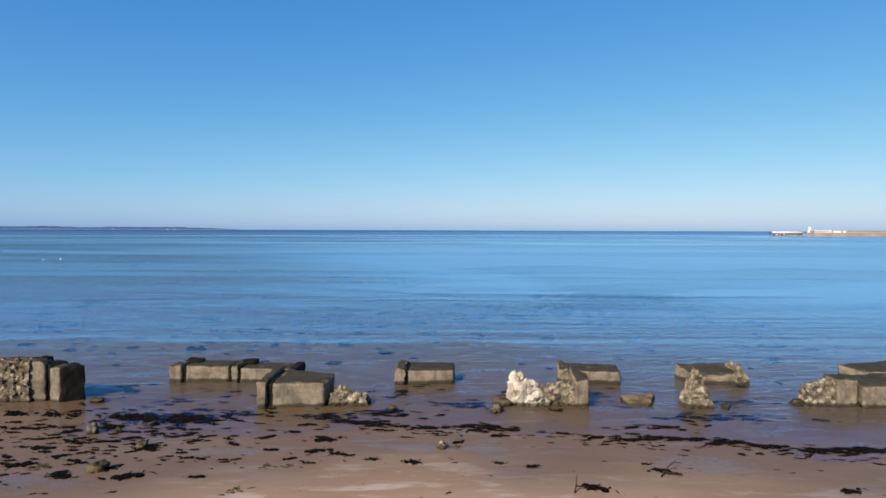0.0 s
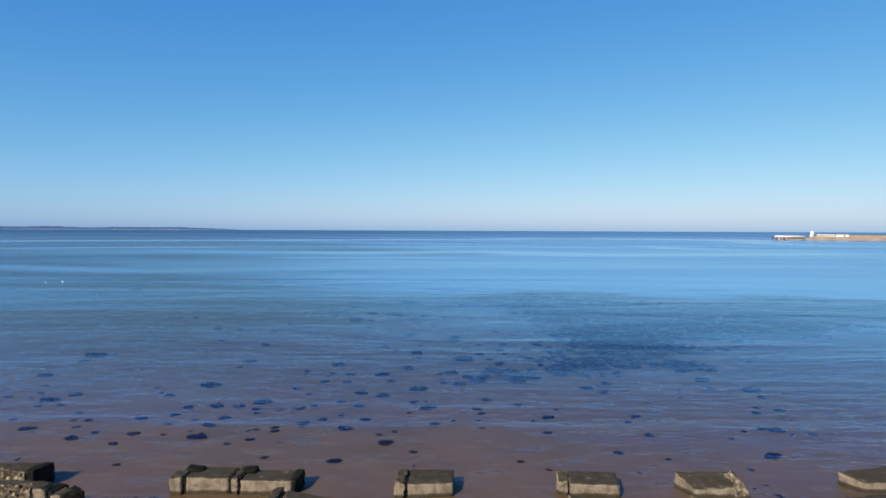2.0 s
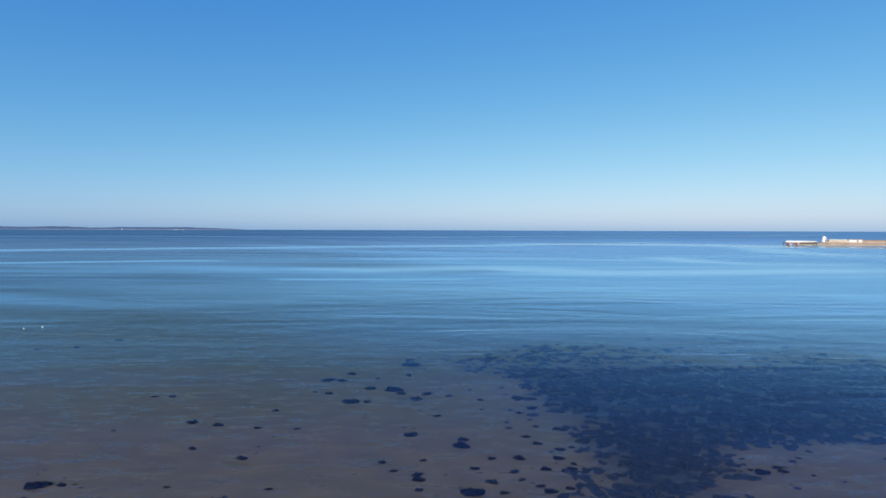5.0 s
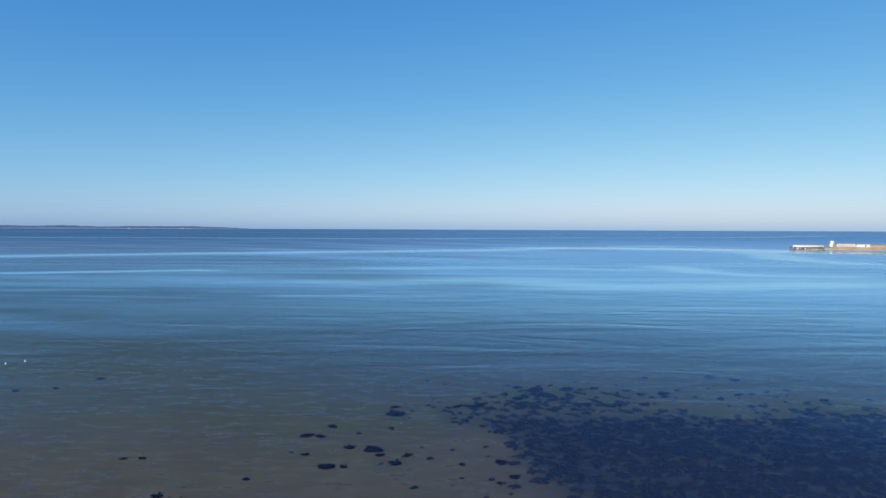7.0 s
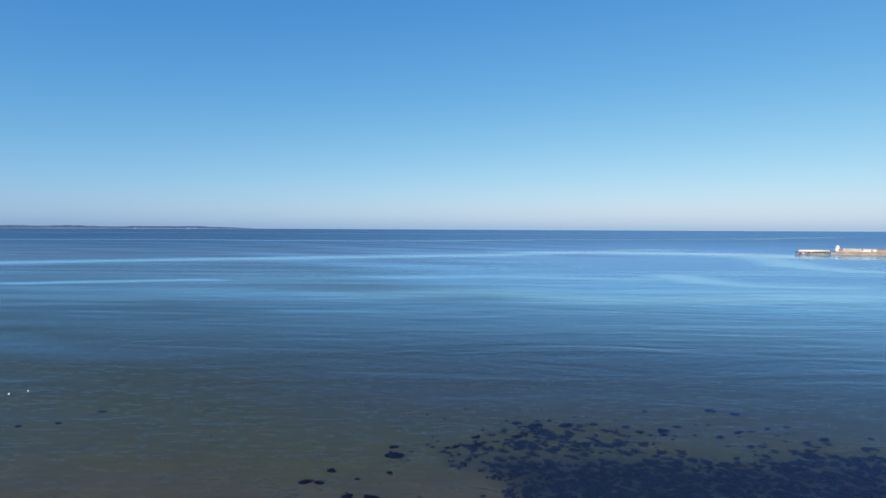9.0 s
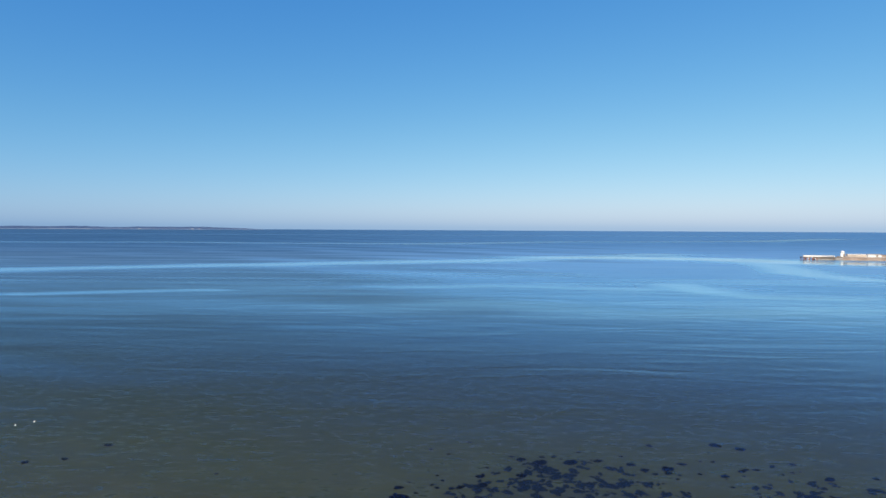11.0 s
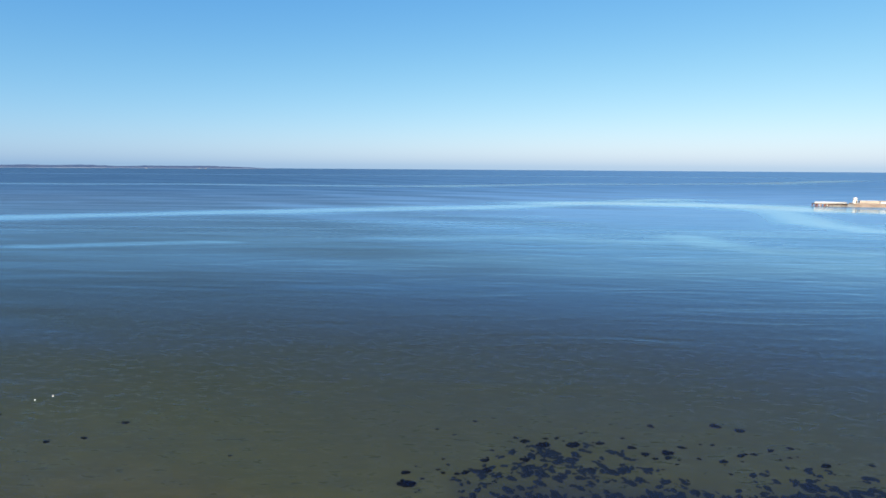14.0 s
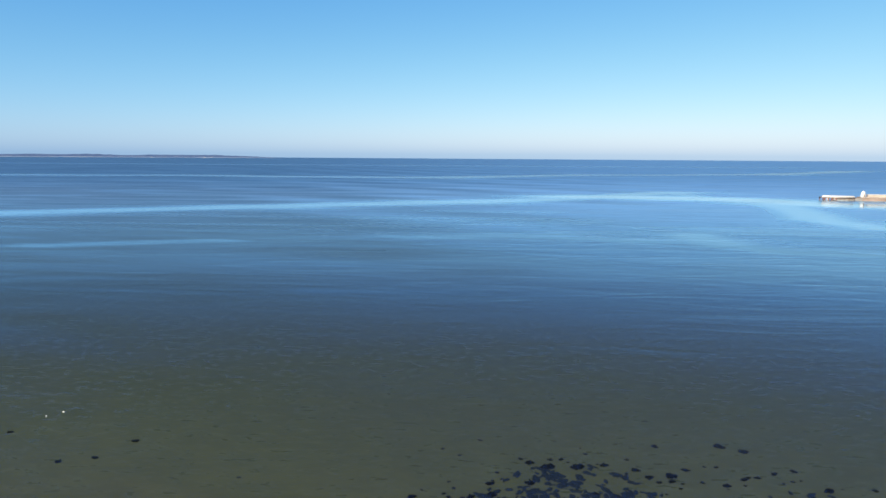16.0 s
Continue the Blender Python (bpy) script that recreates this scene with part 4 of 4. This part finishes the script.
rnd = random.Random(5)
CAST_AT = (  # x, y, size
    (-9.2, 13.05, 0.5), (-8.4, 13.05, 0.45), (-6.7, 12.9, 0.7), (-6.2, 12.75, 0.6), (-5.5, 12.8, 0.8), (-6.7, 12.2, 0.5), (-7.3, 11.95, 0.35),
    (-7.3, 10.9, 0.3), (-5.4, 10.95, 0.4), (-5.55, 9.82, 0.4), (-5.0, 9.5, 0.45), (-6.0, 9.5, 0.35), (-7.0, 10.0, 0.4), (-2.8, 12.4, 0.3),
    (-2.2, 11.4, 0.4), (-2.3, 10.8, 0.35), (-1.85, 10.65, 0.35), (-1.2, 10.35, 0.25), (-0.5, 10.2, 0.32), (0.3, 11.25, 0.22), (1.05, 11.7, 0.25),
    (1.5, 10.05, 0.25), (3.6, 9.95, 0.3), (3.75, 9.8, 0.25), (3.45, 10.2, 0.15), (2.3, 9.15, 0.4), (6.2, 9.1, 0.3), (0.95, 10.2, 0.18))
for x, y, s in CAST_AT:
    lay(rnd.choice(CAST), "seaweed", x, y, s * 1.15, rnd, "dark brown seaweed cast up on wet sand", "seaweed", "cast seaweed", 0.8, 1.0)
for x, y, s in ((-2.9, 10.0, 0.3), (-2.6, 10.05, 0.22), (-6.6, 9.9, 0.35), (-3.1, 9.0, 0.25), (0.25, 11.0, 0.2)):
    lay(CAST_GREEN, "seaweed", x, y, s, rnd, "yellow-green seaweed tuft on wet sand", "seaweed", "cast seaweed", 0.7)


def joined(name, meshes, spots, label, category, material):
    """Many clumps as one mesh, for what cannot be counted."""
    verts, faces = [], []
    data = []
    for me in meshes:
        co = np.empty(len(me.vertices) * 3)
        me.vertices.foreach_get("co", co)
        data.append((co.reshape(-1, 3), [tuple(p.vertices) for p in me.polygons]))
    for kind, x, y, z, sx, sy, sz, a in spots:
        co, polys = data[kind]
        c, s = math.cos(a), math.sin(a)
        base = sum(len(v) for v in verts)
        p = co * (sx, sy, sz)
        verts.append(np.stack([p[:, 0] * c - p[:, 1] * s + x, p[:, 0] * s + p[:, 1] * c + y, p[:, 2] + z], axis=1))
        faces.extend(tuple(i + base for i in f) for f in polys)
    me = bpy.data.meshes.new(name)
    me.from_pydata(np.concatenate(verts).tolist(), [], faces)
    me.materials.append(material)
    return tagged(new(name, me), label, category, kind="stuff")


# the wrack line just below the water's edge
spots = []
for x in np.arange(-2.6, 8.8, 0.06):
    dense = 0.35 + 0.9 * noise.noise(Vector((x * 0.8, 3.3, 0)))
    for k in range(2):
        if rnd.random() < dense:
            y = 12.42 - 0.165 * (x + 1) + 0.12 * math.sin(x * 1.7) + rnd.gauss(0, 0.11)
            s = rnd.uniform(0.10, 0.28)
            spots.append((rnd.randrange(5), x, y, ground_height(x, y) + 0.008, s * 1.4, s * 1.0, s * 0.6, rnd.uniform(-0.35, 0.15)))
for k in range(110):
    x = rnd.uniform(-2.5, 8.5)
    y = 12.0 - 0.165 * (x + 1) + rnd.gauss(0, 0.2)
    s = rnd.uniform(0.05, 0.16)
    spots.append((rnd.randrange(5), x, y, ground_height(x, y) + 0.008, s * 1.4, s * 1.0, s * 0.6, rnd.uniform(-0.4, 0.2)))
for k in range(290):
    x, y = rnd.gauss(-6.4, 1.7), rnd.gauss(11.7, 1.15)
    s = rnd.uniform(0.05, 0.24)
    spots.append((rnd.randrange(5), x, y, ground_height(x, y) + 0.008, s * 1.3, s * 1.0, s * 0.6, rnd.uniform(-0.5, 0.5)))
for k in range(60):
    x, y = rnd.gauss(-5.6, 0.7), rnd.gauss(12.85, 0.16)
    s = rnd.uniform(0.12, 0.32)
    spots.append((rnd.randrange(5), x, y, ground_height(x, y) + 0.008, s * 1.3, s * 1.0, s * 0.6, rnd.uniform(-0.4, 0.4)))
# the weed around (-1.3, 13.2) stands in for a rubble lump's cast shadow
for cx, cy, sx, sy, n in ((5.9, 13.0, 0.6, 0.12, 42), (3.1, 14.1, 0.25, 0.10, 16), (-1.3, 13.2, 0.45, 0.14, 34), (0.6, 13.9, 0.35, 0.12, 24), (6.6, 14.2, 0.4, 0.1, 16),
                           (-4.6, 13.3, 0.5, 0.25, 24), (-2.6, 13.0, 0.4, 0.1, 12), (4.4, 12.3, 0.5, 0.1, 20), (7.4, 11.0, 0.4, 0.12, 24)):
    for k in range(n):
        x, y = rnd.gauss(cx, sx), rnd.gauss(cy, sy)
        s = rnd.uniform(0.08, 0.24)
        spots.append((rnd.randrange(5), x, y, ground_height(x, y) + 0.012, s * 1.4, s, s * 0.5, rnd.uniform(-0.4, 0.4)))
for k in range(170):
    x, y = rnd.uniform(-8.5, 9), rnd.uniform(12.7, 15.8)
    if noise.noise(Vector((x * 0.7, y * 0.9, 7))) < -0.05:
        continue
    s = rnd.uniform(0.06, 0.30)
    spots.append((rnd.randrange(5), x, y, ground_height(x, y) + 0.012, s * 1.3, s, s * 0.5, rnd.uniform(-0.6, 0.6)))
for k in range(200):
    x, y = rnd.uniform(-10, 10), rnd.uniform(8.2, 13.2)
    s = rnd.uniform(0.02, 0.09) * (1.4 if x < -4 else 0.8)
    spots.append((rnd.randrange(5), x, y, ground_height(x, y) + 0.006, s * 1.6, s, s * 0.6, rnd.uniform(-0.8, 0.8)))
joined("wrack_line", CAST, spots, "scattered strands of dark brown seaweed along the tide line", "seaweed", WRACK)

WEED_SHORE = (
    (-9.7, 18, 0.28), (-3.3, 18.4, 0.53), (2.4, 18.5, 0.27), (-5.5, 18.7, 0.29), (7, 18.8, 0.23), (10.4, 19.1, 0.69), (-0.9, 19.3, 0.3), (5.6, 19.3, 0.42), (-10.8, 19.8, 0.38), (-7.1, 19.9, 0.29), (-1.9, 20.1, 0.58), (-12.5, 20.4, 0.56), (-6.5, 20.4, 0.39), (-8.3, 20.5, 0.75), (-9.6, 20.8, 0.23), (9.9, 20.8, 0.27), (-10.7, 20.9, 0.48), (-2.2, 21, 0.27), (-12.1, 21, 0.35), (7.2, 21.1, 0.46), (12.9, 21.2, 0.43), (12.2, 21.2, 0.27), (-5.9, 21.3, 0.39), (-1.7, 21.3, 0.27), (-14.7, 21.3, 0.59), (3.7, 21.3, 0.39), (-3.5, 21.6, 0.63))
WEED_INNER = (
    (-13.1, 21.6, 0.32), (11.9, 21.6, 0.67), (10.7, 21.6, 0.28), (-6, 21.7, 0.36), (1.4, 21.8, 0.24), (12.8, 21.8, 0.28), (-8.4, 21.9, 0.56), (11.5, 21.9, 0.48), (-9.9, 22, 0.32), (-5.1, 22.2, 0.57), (-0.3, 22.2, 0.45), (-13.7, 22.4, 0.31), (-13.1, 22.4, 0.37), (-15.9, 22.4, 0.31), (-9.2, 22.5, 0.31), (-11.3, 22.6, 0.58), (0.4, 22.6, 0.25), (6.9, 22.6, 0.37), (-2.9, 22.7, 0.5), (-4.5, 22.7, 0.46), (1.3, 22.7, 0.29), (3.4, 22.7, 0.25), (-8.2, 22.8, 0.52), (4, 23, 0.63), (-10.2, 23.1, 0.42), (-3.9, 23.2, 0.3), (7.4, 23.3, 0.51))
WEED_NEAR = (
    (-14, 23.3, 0.34), (-7.2, 23.4, 0.39), (-1.3, 23.6, 0.3), (1.5, 23.6, 0.4), (12.3, 23.8, 0.46), (-6.5, 23.9, 0.4), (-7.4, 24, 0.44), (-10.1, 24.1, 0.55), (-5.7, 24.1, 0.49), (1.4, 24.2, 0.44), (4.5, 24.2, 0.27), (13.4, 24.2, 0.53), (-16.2, 24.2, 0.35), (-9.1, 24.3, 0.67), (-8.2, 24.3, 0.62), (-0.6, 24.3, 0.85), (-15.4, 24.4, 0.34), (-3.4, 24.5, 0.54), (-5.2, 24.6, 0.41), (12.7, 24.6, 0.34), (3.1, 24.7, 0.5), (-16.3, 25, 0.81), (-7.4, 25, 0.87), (-4.2, 25.1, 0.46), (-1.2, 25.1, 0.51), (8.5, 25.2, 0.33), (-17.3, 25.4, 0.23))
WEED_MIDDLE = (
    (-18.3, 25.5, 0.42), (1.8, 25.5, 0.49), (-15.7, 25.9, 0.59), (-11.7, 25.9, 0.56), (-2.6, 26.1, 0.72), (-17.4, 26.2, 0.36), (13.8, 26.2, 0.48), (10.2, 26.2, 0.31), (-12.3, 26.4, 0.36), (-5.8, 26.4, 0.34), (-3.6, 26.5, 0.73), (7.2, 26.9, 0.59), (-6.6, 27.2, 0.5), (-1.1, 27.2, 0.95), (-12.9, 27.2, 0.39), (-18.1, 27.5, 0.33), (13.8, 27.5, 1.12), (-10.5, 27.7, 0.97), (6.5, 27.7, 0.71), (0.8, 28.2, 0.68), (-4.5, 28.5, 0.52), (7.6, 28.5, 0.68), (-5.6, 28.6, 0.53), (-2.5, 28.8, 0.42), (1.8, 29, 0.56), (12.4, 29.2, 0.91), (-19.3, 29.4, 0.81))
WEED_HALFWAY = (
    (-5.6, 29.8, 0.38), (1.2, 29.8, 0.54), (-4.6, 30, 0.58), (-3, 30.1, 0.83), (0.4, 30.5, 0.81), (-6.9, 30.8, 0.44), (-10.6, 31.6, 0.44), (-1.8, 31.6, 0.87), (-5.5, 32.2, 0.83), (-19.5, 32.8, 0.63), (-10.4, 32.9, 0.85), (13.3, 33, 1.03), (1.1, 34, 1.25), (2.6, 34, 0.53), (-19.7, 34.2, 1.26), (-8.6, 34.2, 0.4), (4.8, 34.2, 0.75), (-1.4, 34.3, 0.47), (-13.5, 34.3, 0.38), (-18.6, 34.4, 0.54), (5.8, 34.6, 0.54), (4.4, 34.8, 0.55), (2.1, 35.2, 0.72), (-1.5, 35.5, 0.78), (3.6, 35.6, 0.45), (-1.6, 36.1, 0.66), (3.3, 36.6, 0.58))
WEED_OUTER = (
    (6, 36.8, 0.52), (16, 36.8, 0.97), (1.3, 37, 0.59), (5, 37, 0.7), (-3.6, 37.7, 0.54), (-1.4, 38, 0.48), (-11.1, 38.1, 0.67), (2.3, 38.4, 0.55), (3.8, 38.5, 0.8), (5.9, 38.5, 0.74), (-14.4, 39.5, 0.57), (6.2, 39.9, 0.7), (0.7, 40.3, 1.2), (5.1, 40.8, 0.66), (0.8, 41.4, 0.8), (4.6, 42, 0.61), (-2.4, 42.2, 0.95), (-20.6, 42.5, 0.41), (-9.5, 43.1, 0.49), (-12, 43.3, 0.56), (-14.6, 43.7, 0.78), (-16.5, 44.2, 0.9), (-11.9, 47, 0.62), (27.7, 48.4, 0.81), (25.5, 49.2, 0.83), (-7.2, 49.3, 1.38), (-6, 49.3, 0.78))
WEED_FAR = (
    (-2.5, 50, 1.11), (-21.9, 50.2, 0.58), (-20.6, 50.4, 0.67), (5, 50.4, 1.11), (-0, 51, 0.65), (-3.7, 51.5, 0.86), (-9.1, 51.5, 0.74), (-1.7, 51.6, 0.9), (-10.3, 51.9, 0.42), (-4.3, 52.5, 1.6), (-6.2, 53, 1.06), (-10.1, 55.4, 1.16), (-8.8, 55.4, 0.89), (-6, 56.3, 0.55), (-8.4, 57.9, 1.03), (-3.4, 61.5, 1.81), (-3.8, 63.6, 0.99), (1.1, 63.7, 0.73), (1.9, 64, 0.99), (4, 64.6, 1.17), (16.1, 65.1, 0.88), (14.3, 65.3, 0.89), (-22, 66, 0.51), (3.8, 66.6, 1.03), (7.8, 66.9, 1.26), (27.8, 67.7, 1.03), (-42.6, 67.8, 0.9))
WEED_FARTHEST = (
    (22.5, 68.2, 0.93), (20.3, 68.9, 1.06), (-39.2, 68.9, 0.91), (30, 69.2, 0.94), (22.7, 69.4, 1.53), (31.6, 69.6, 0.82), (19.3, 70.3, 1.08), (10, 70.4, 1.69), (13.2, 70.6, 1.69), (33.7, 70.6, 0.93), (24.5, 70.7, 0.96), (8.2, 71.2, 1.22), (16.2, 71.2, 1.1), (36.1, 71.2, 0.84), (28.1, 71.6, 0.61), (10.5, 72, 0.74), (18.9, 72.6, 0.62), (-37, 73, 1.04), (-52.9, 74.2, 0.82), (32.5, 75.3, 1.32), (22.9, 76, 1), (2.8, 76.1, 0.67), (30.3, 76.5, 1.51))

for spots_of in (WEED_SHORE, WEED_INNER, WEED_NEAR, WEED_MIDDLE, WEED_HALFWAY, WEED_OUTER, WEED_FAR, WEED_FARTHEST):
    for x, y, s in spots_of:
        lay(rnd.choice(DROWNED), "seaweed_clump", x, y, s * 1.0, rnd, "dark round clump of seaweed on the sandy sea bed", "seaweed", "seaweed clumps under water", 0.8, 1.1)

# the weed bed: dense in the middle, breaking up towards its edges
spots, loose = [], []
for k in range(19000):
    x, y = rnd.uniform(-14, 76), rnd.uniform(26, 76)
    d = bed_distance(x, y) + 1.8 * noise.noise(Vector((x * 0.3, y * 0.3, 5)))
    patch = noise.noise(Vector((x * 0.35, y * 0.35, 9)))
    if y < 44:
        chance = max(0.0, min(0.90, 0.20 + d * 0.22))
    elif y < 60:
        chance = max(0.0, min(0.66, 0.14 + d * 0.12))
    else:
        chance = max(0.0, min(0.42, 0.12 + d * 0.08)) * (0.2 if patch > 0.12 else 1.0)
    if d < 0:
        chance = 0.12 * math.exp(d / 2.4)
    if rnd.random() < chance:
        s = rnd.uniform(0.45, 1.15) * (0.6 + 0.008 * y) * (0.75 if d < 0.5 else 1.3)
        (spots if d > 0.6 else loose).append((rnd.randrange(6), x, y, ground_height(x, y) - 0.004, s * 1.15, s, 0.7, rnd.uniform(0, 6.3)))
joined("seaweed_bed", BED_WEED, spots, "wide dark bed of seaweed on the sea bed, patchy at its edges", "seaweed", BED_KELP)
for kind, x, y, z, sx, sy, sz, a in loose[:150]:
    lay(DROWNED[kind], "seaweed_clump", x, y, sy * 0.8, rnd, "dark round clump of seaweed on the sandy sea bed", "seaweed", "seaweed clumps under water", 0.8, 1.1)

# small scraps between the clumps
spots = []
for k in range(1100):
    x, y = rnd.uniform(-22, 22), 14 + 34 * rnd.random() ** 1.3
    if noise.noise(Vector((x * 0.15, y * 0.15, 2))) + 0.15 < rnd.random() * 0.7:
        continue
    s = rnd.uniform(0.08, 0.3)
    spots.append((rnd.randrange(6), x, y, ground_height(x, y) - 0.002, s * 1.3, s, s * 0.6, rnd.uniform(0, 6.3)))
joined("seaweed_scraps", BED_WEED, spots, "small dark scraps of seaweed strewn over the sea bed", "seaweed", KELP)


# ---- twigs washed up on the sand ----
def twig_mesh(bm, points, thick):
    """A thin round stick through the points, thinner towards its end."""
    rings = []
    for i, p in enumerate(points):
        p = Vector(p)
        way = (Vector(points[min(i + 1, len(points) - 1)]) - Vector(points[max(i - 1, 0)])).normalized()
        side = way.orthogonal().normalized()
        other = way.cross(side)
        r = thick * (1 - 0.65 * i / (len(points) - 1))
        rings.append([bm.verts.new(p + side * r * math.cos(a * math.pi / 3) + other * r * math.sin(a * math.pi / 3)) for a in range(6)])
    for a, b in zip(rings, rings[1:]):
        for k in range(6):
            bm.faces.new((a[k], a[(k + 1) % 6], b[(k + 1) % 6], b[k]))
    bm.faces.new(rings[0][::-1])
    bm.faces.new(rings[-1])


TWIG_BARK = plain_material("twig_bark", (0.020, 0.013, 0.009), (0.035, 0.023, 0.015), 20.0, 0.8)
for x, y, lines, label in (
        (3.62, 9.72, (((-0.12, -0.10, 0.02), (-0.02, 0.02, 0.05), (0.10, 0.16, 0.10), (0.22, 0.22, 0.14)), ((-0.02, 0.02, 0.05), (0.10, -0.02, 0.03), (0.24, -0.06, 0.02))), "dark forked twig washed up on wet sand"),
        (2.02, 9.05, (((-0.05, -0.1, 0.01), (-0.01, -0.02, 0.08), (0.0, 0.02, 0.16), (0.02, 0.05, 0.22)), ((-0.01, -0.02, 0.08), (0.08, 0.03, 0.05), (0.2, 0.06, 0.02))), "thin upright twig stuck in wet sand")):
    bm = bmesh.new()
    for line in lines:
        twig_mesh(bm, line, 0.014)
    me = bpy.data.meshes.new("twig")
    bm.to_mesh(me)
    bm.free()
    me.materials.append(TWIG_BARK)
    twig = new("twig", me)
    twig.matrix_world = pose(x, y, ground_height(x, y))
    tagged(twig, label, "twig")
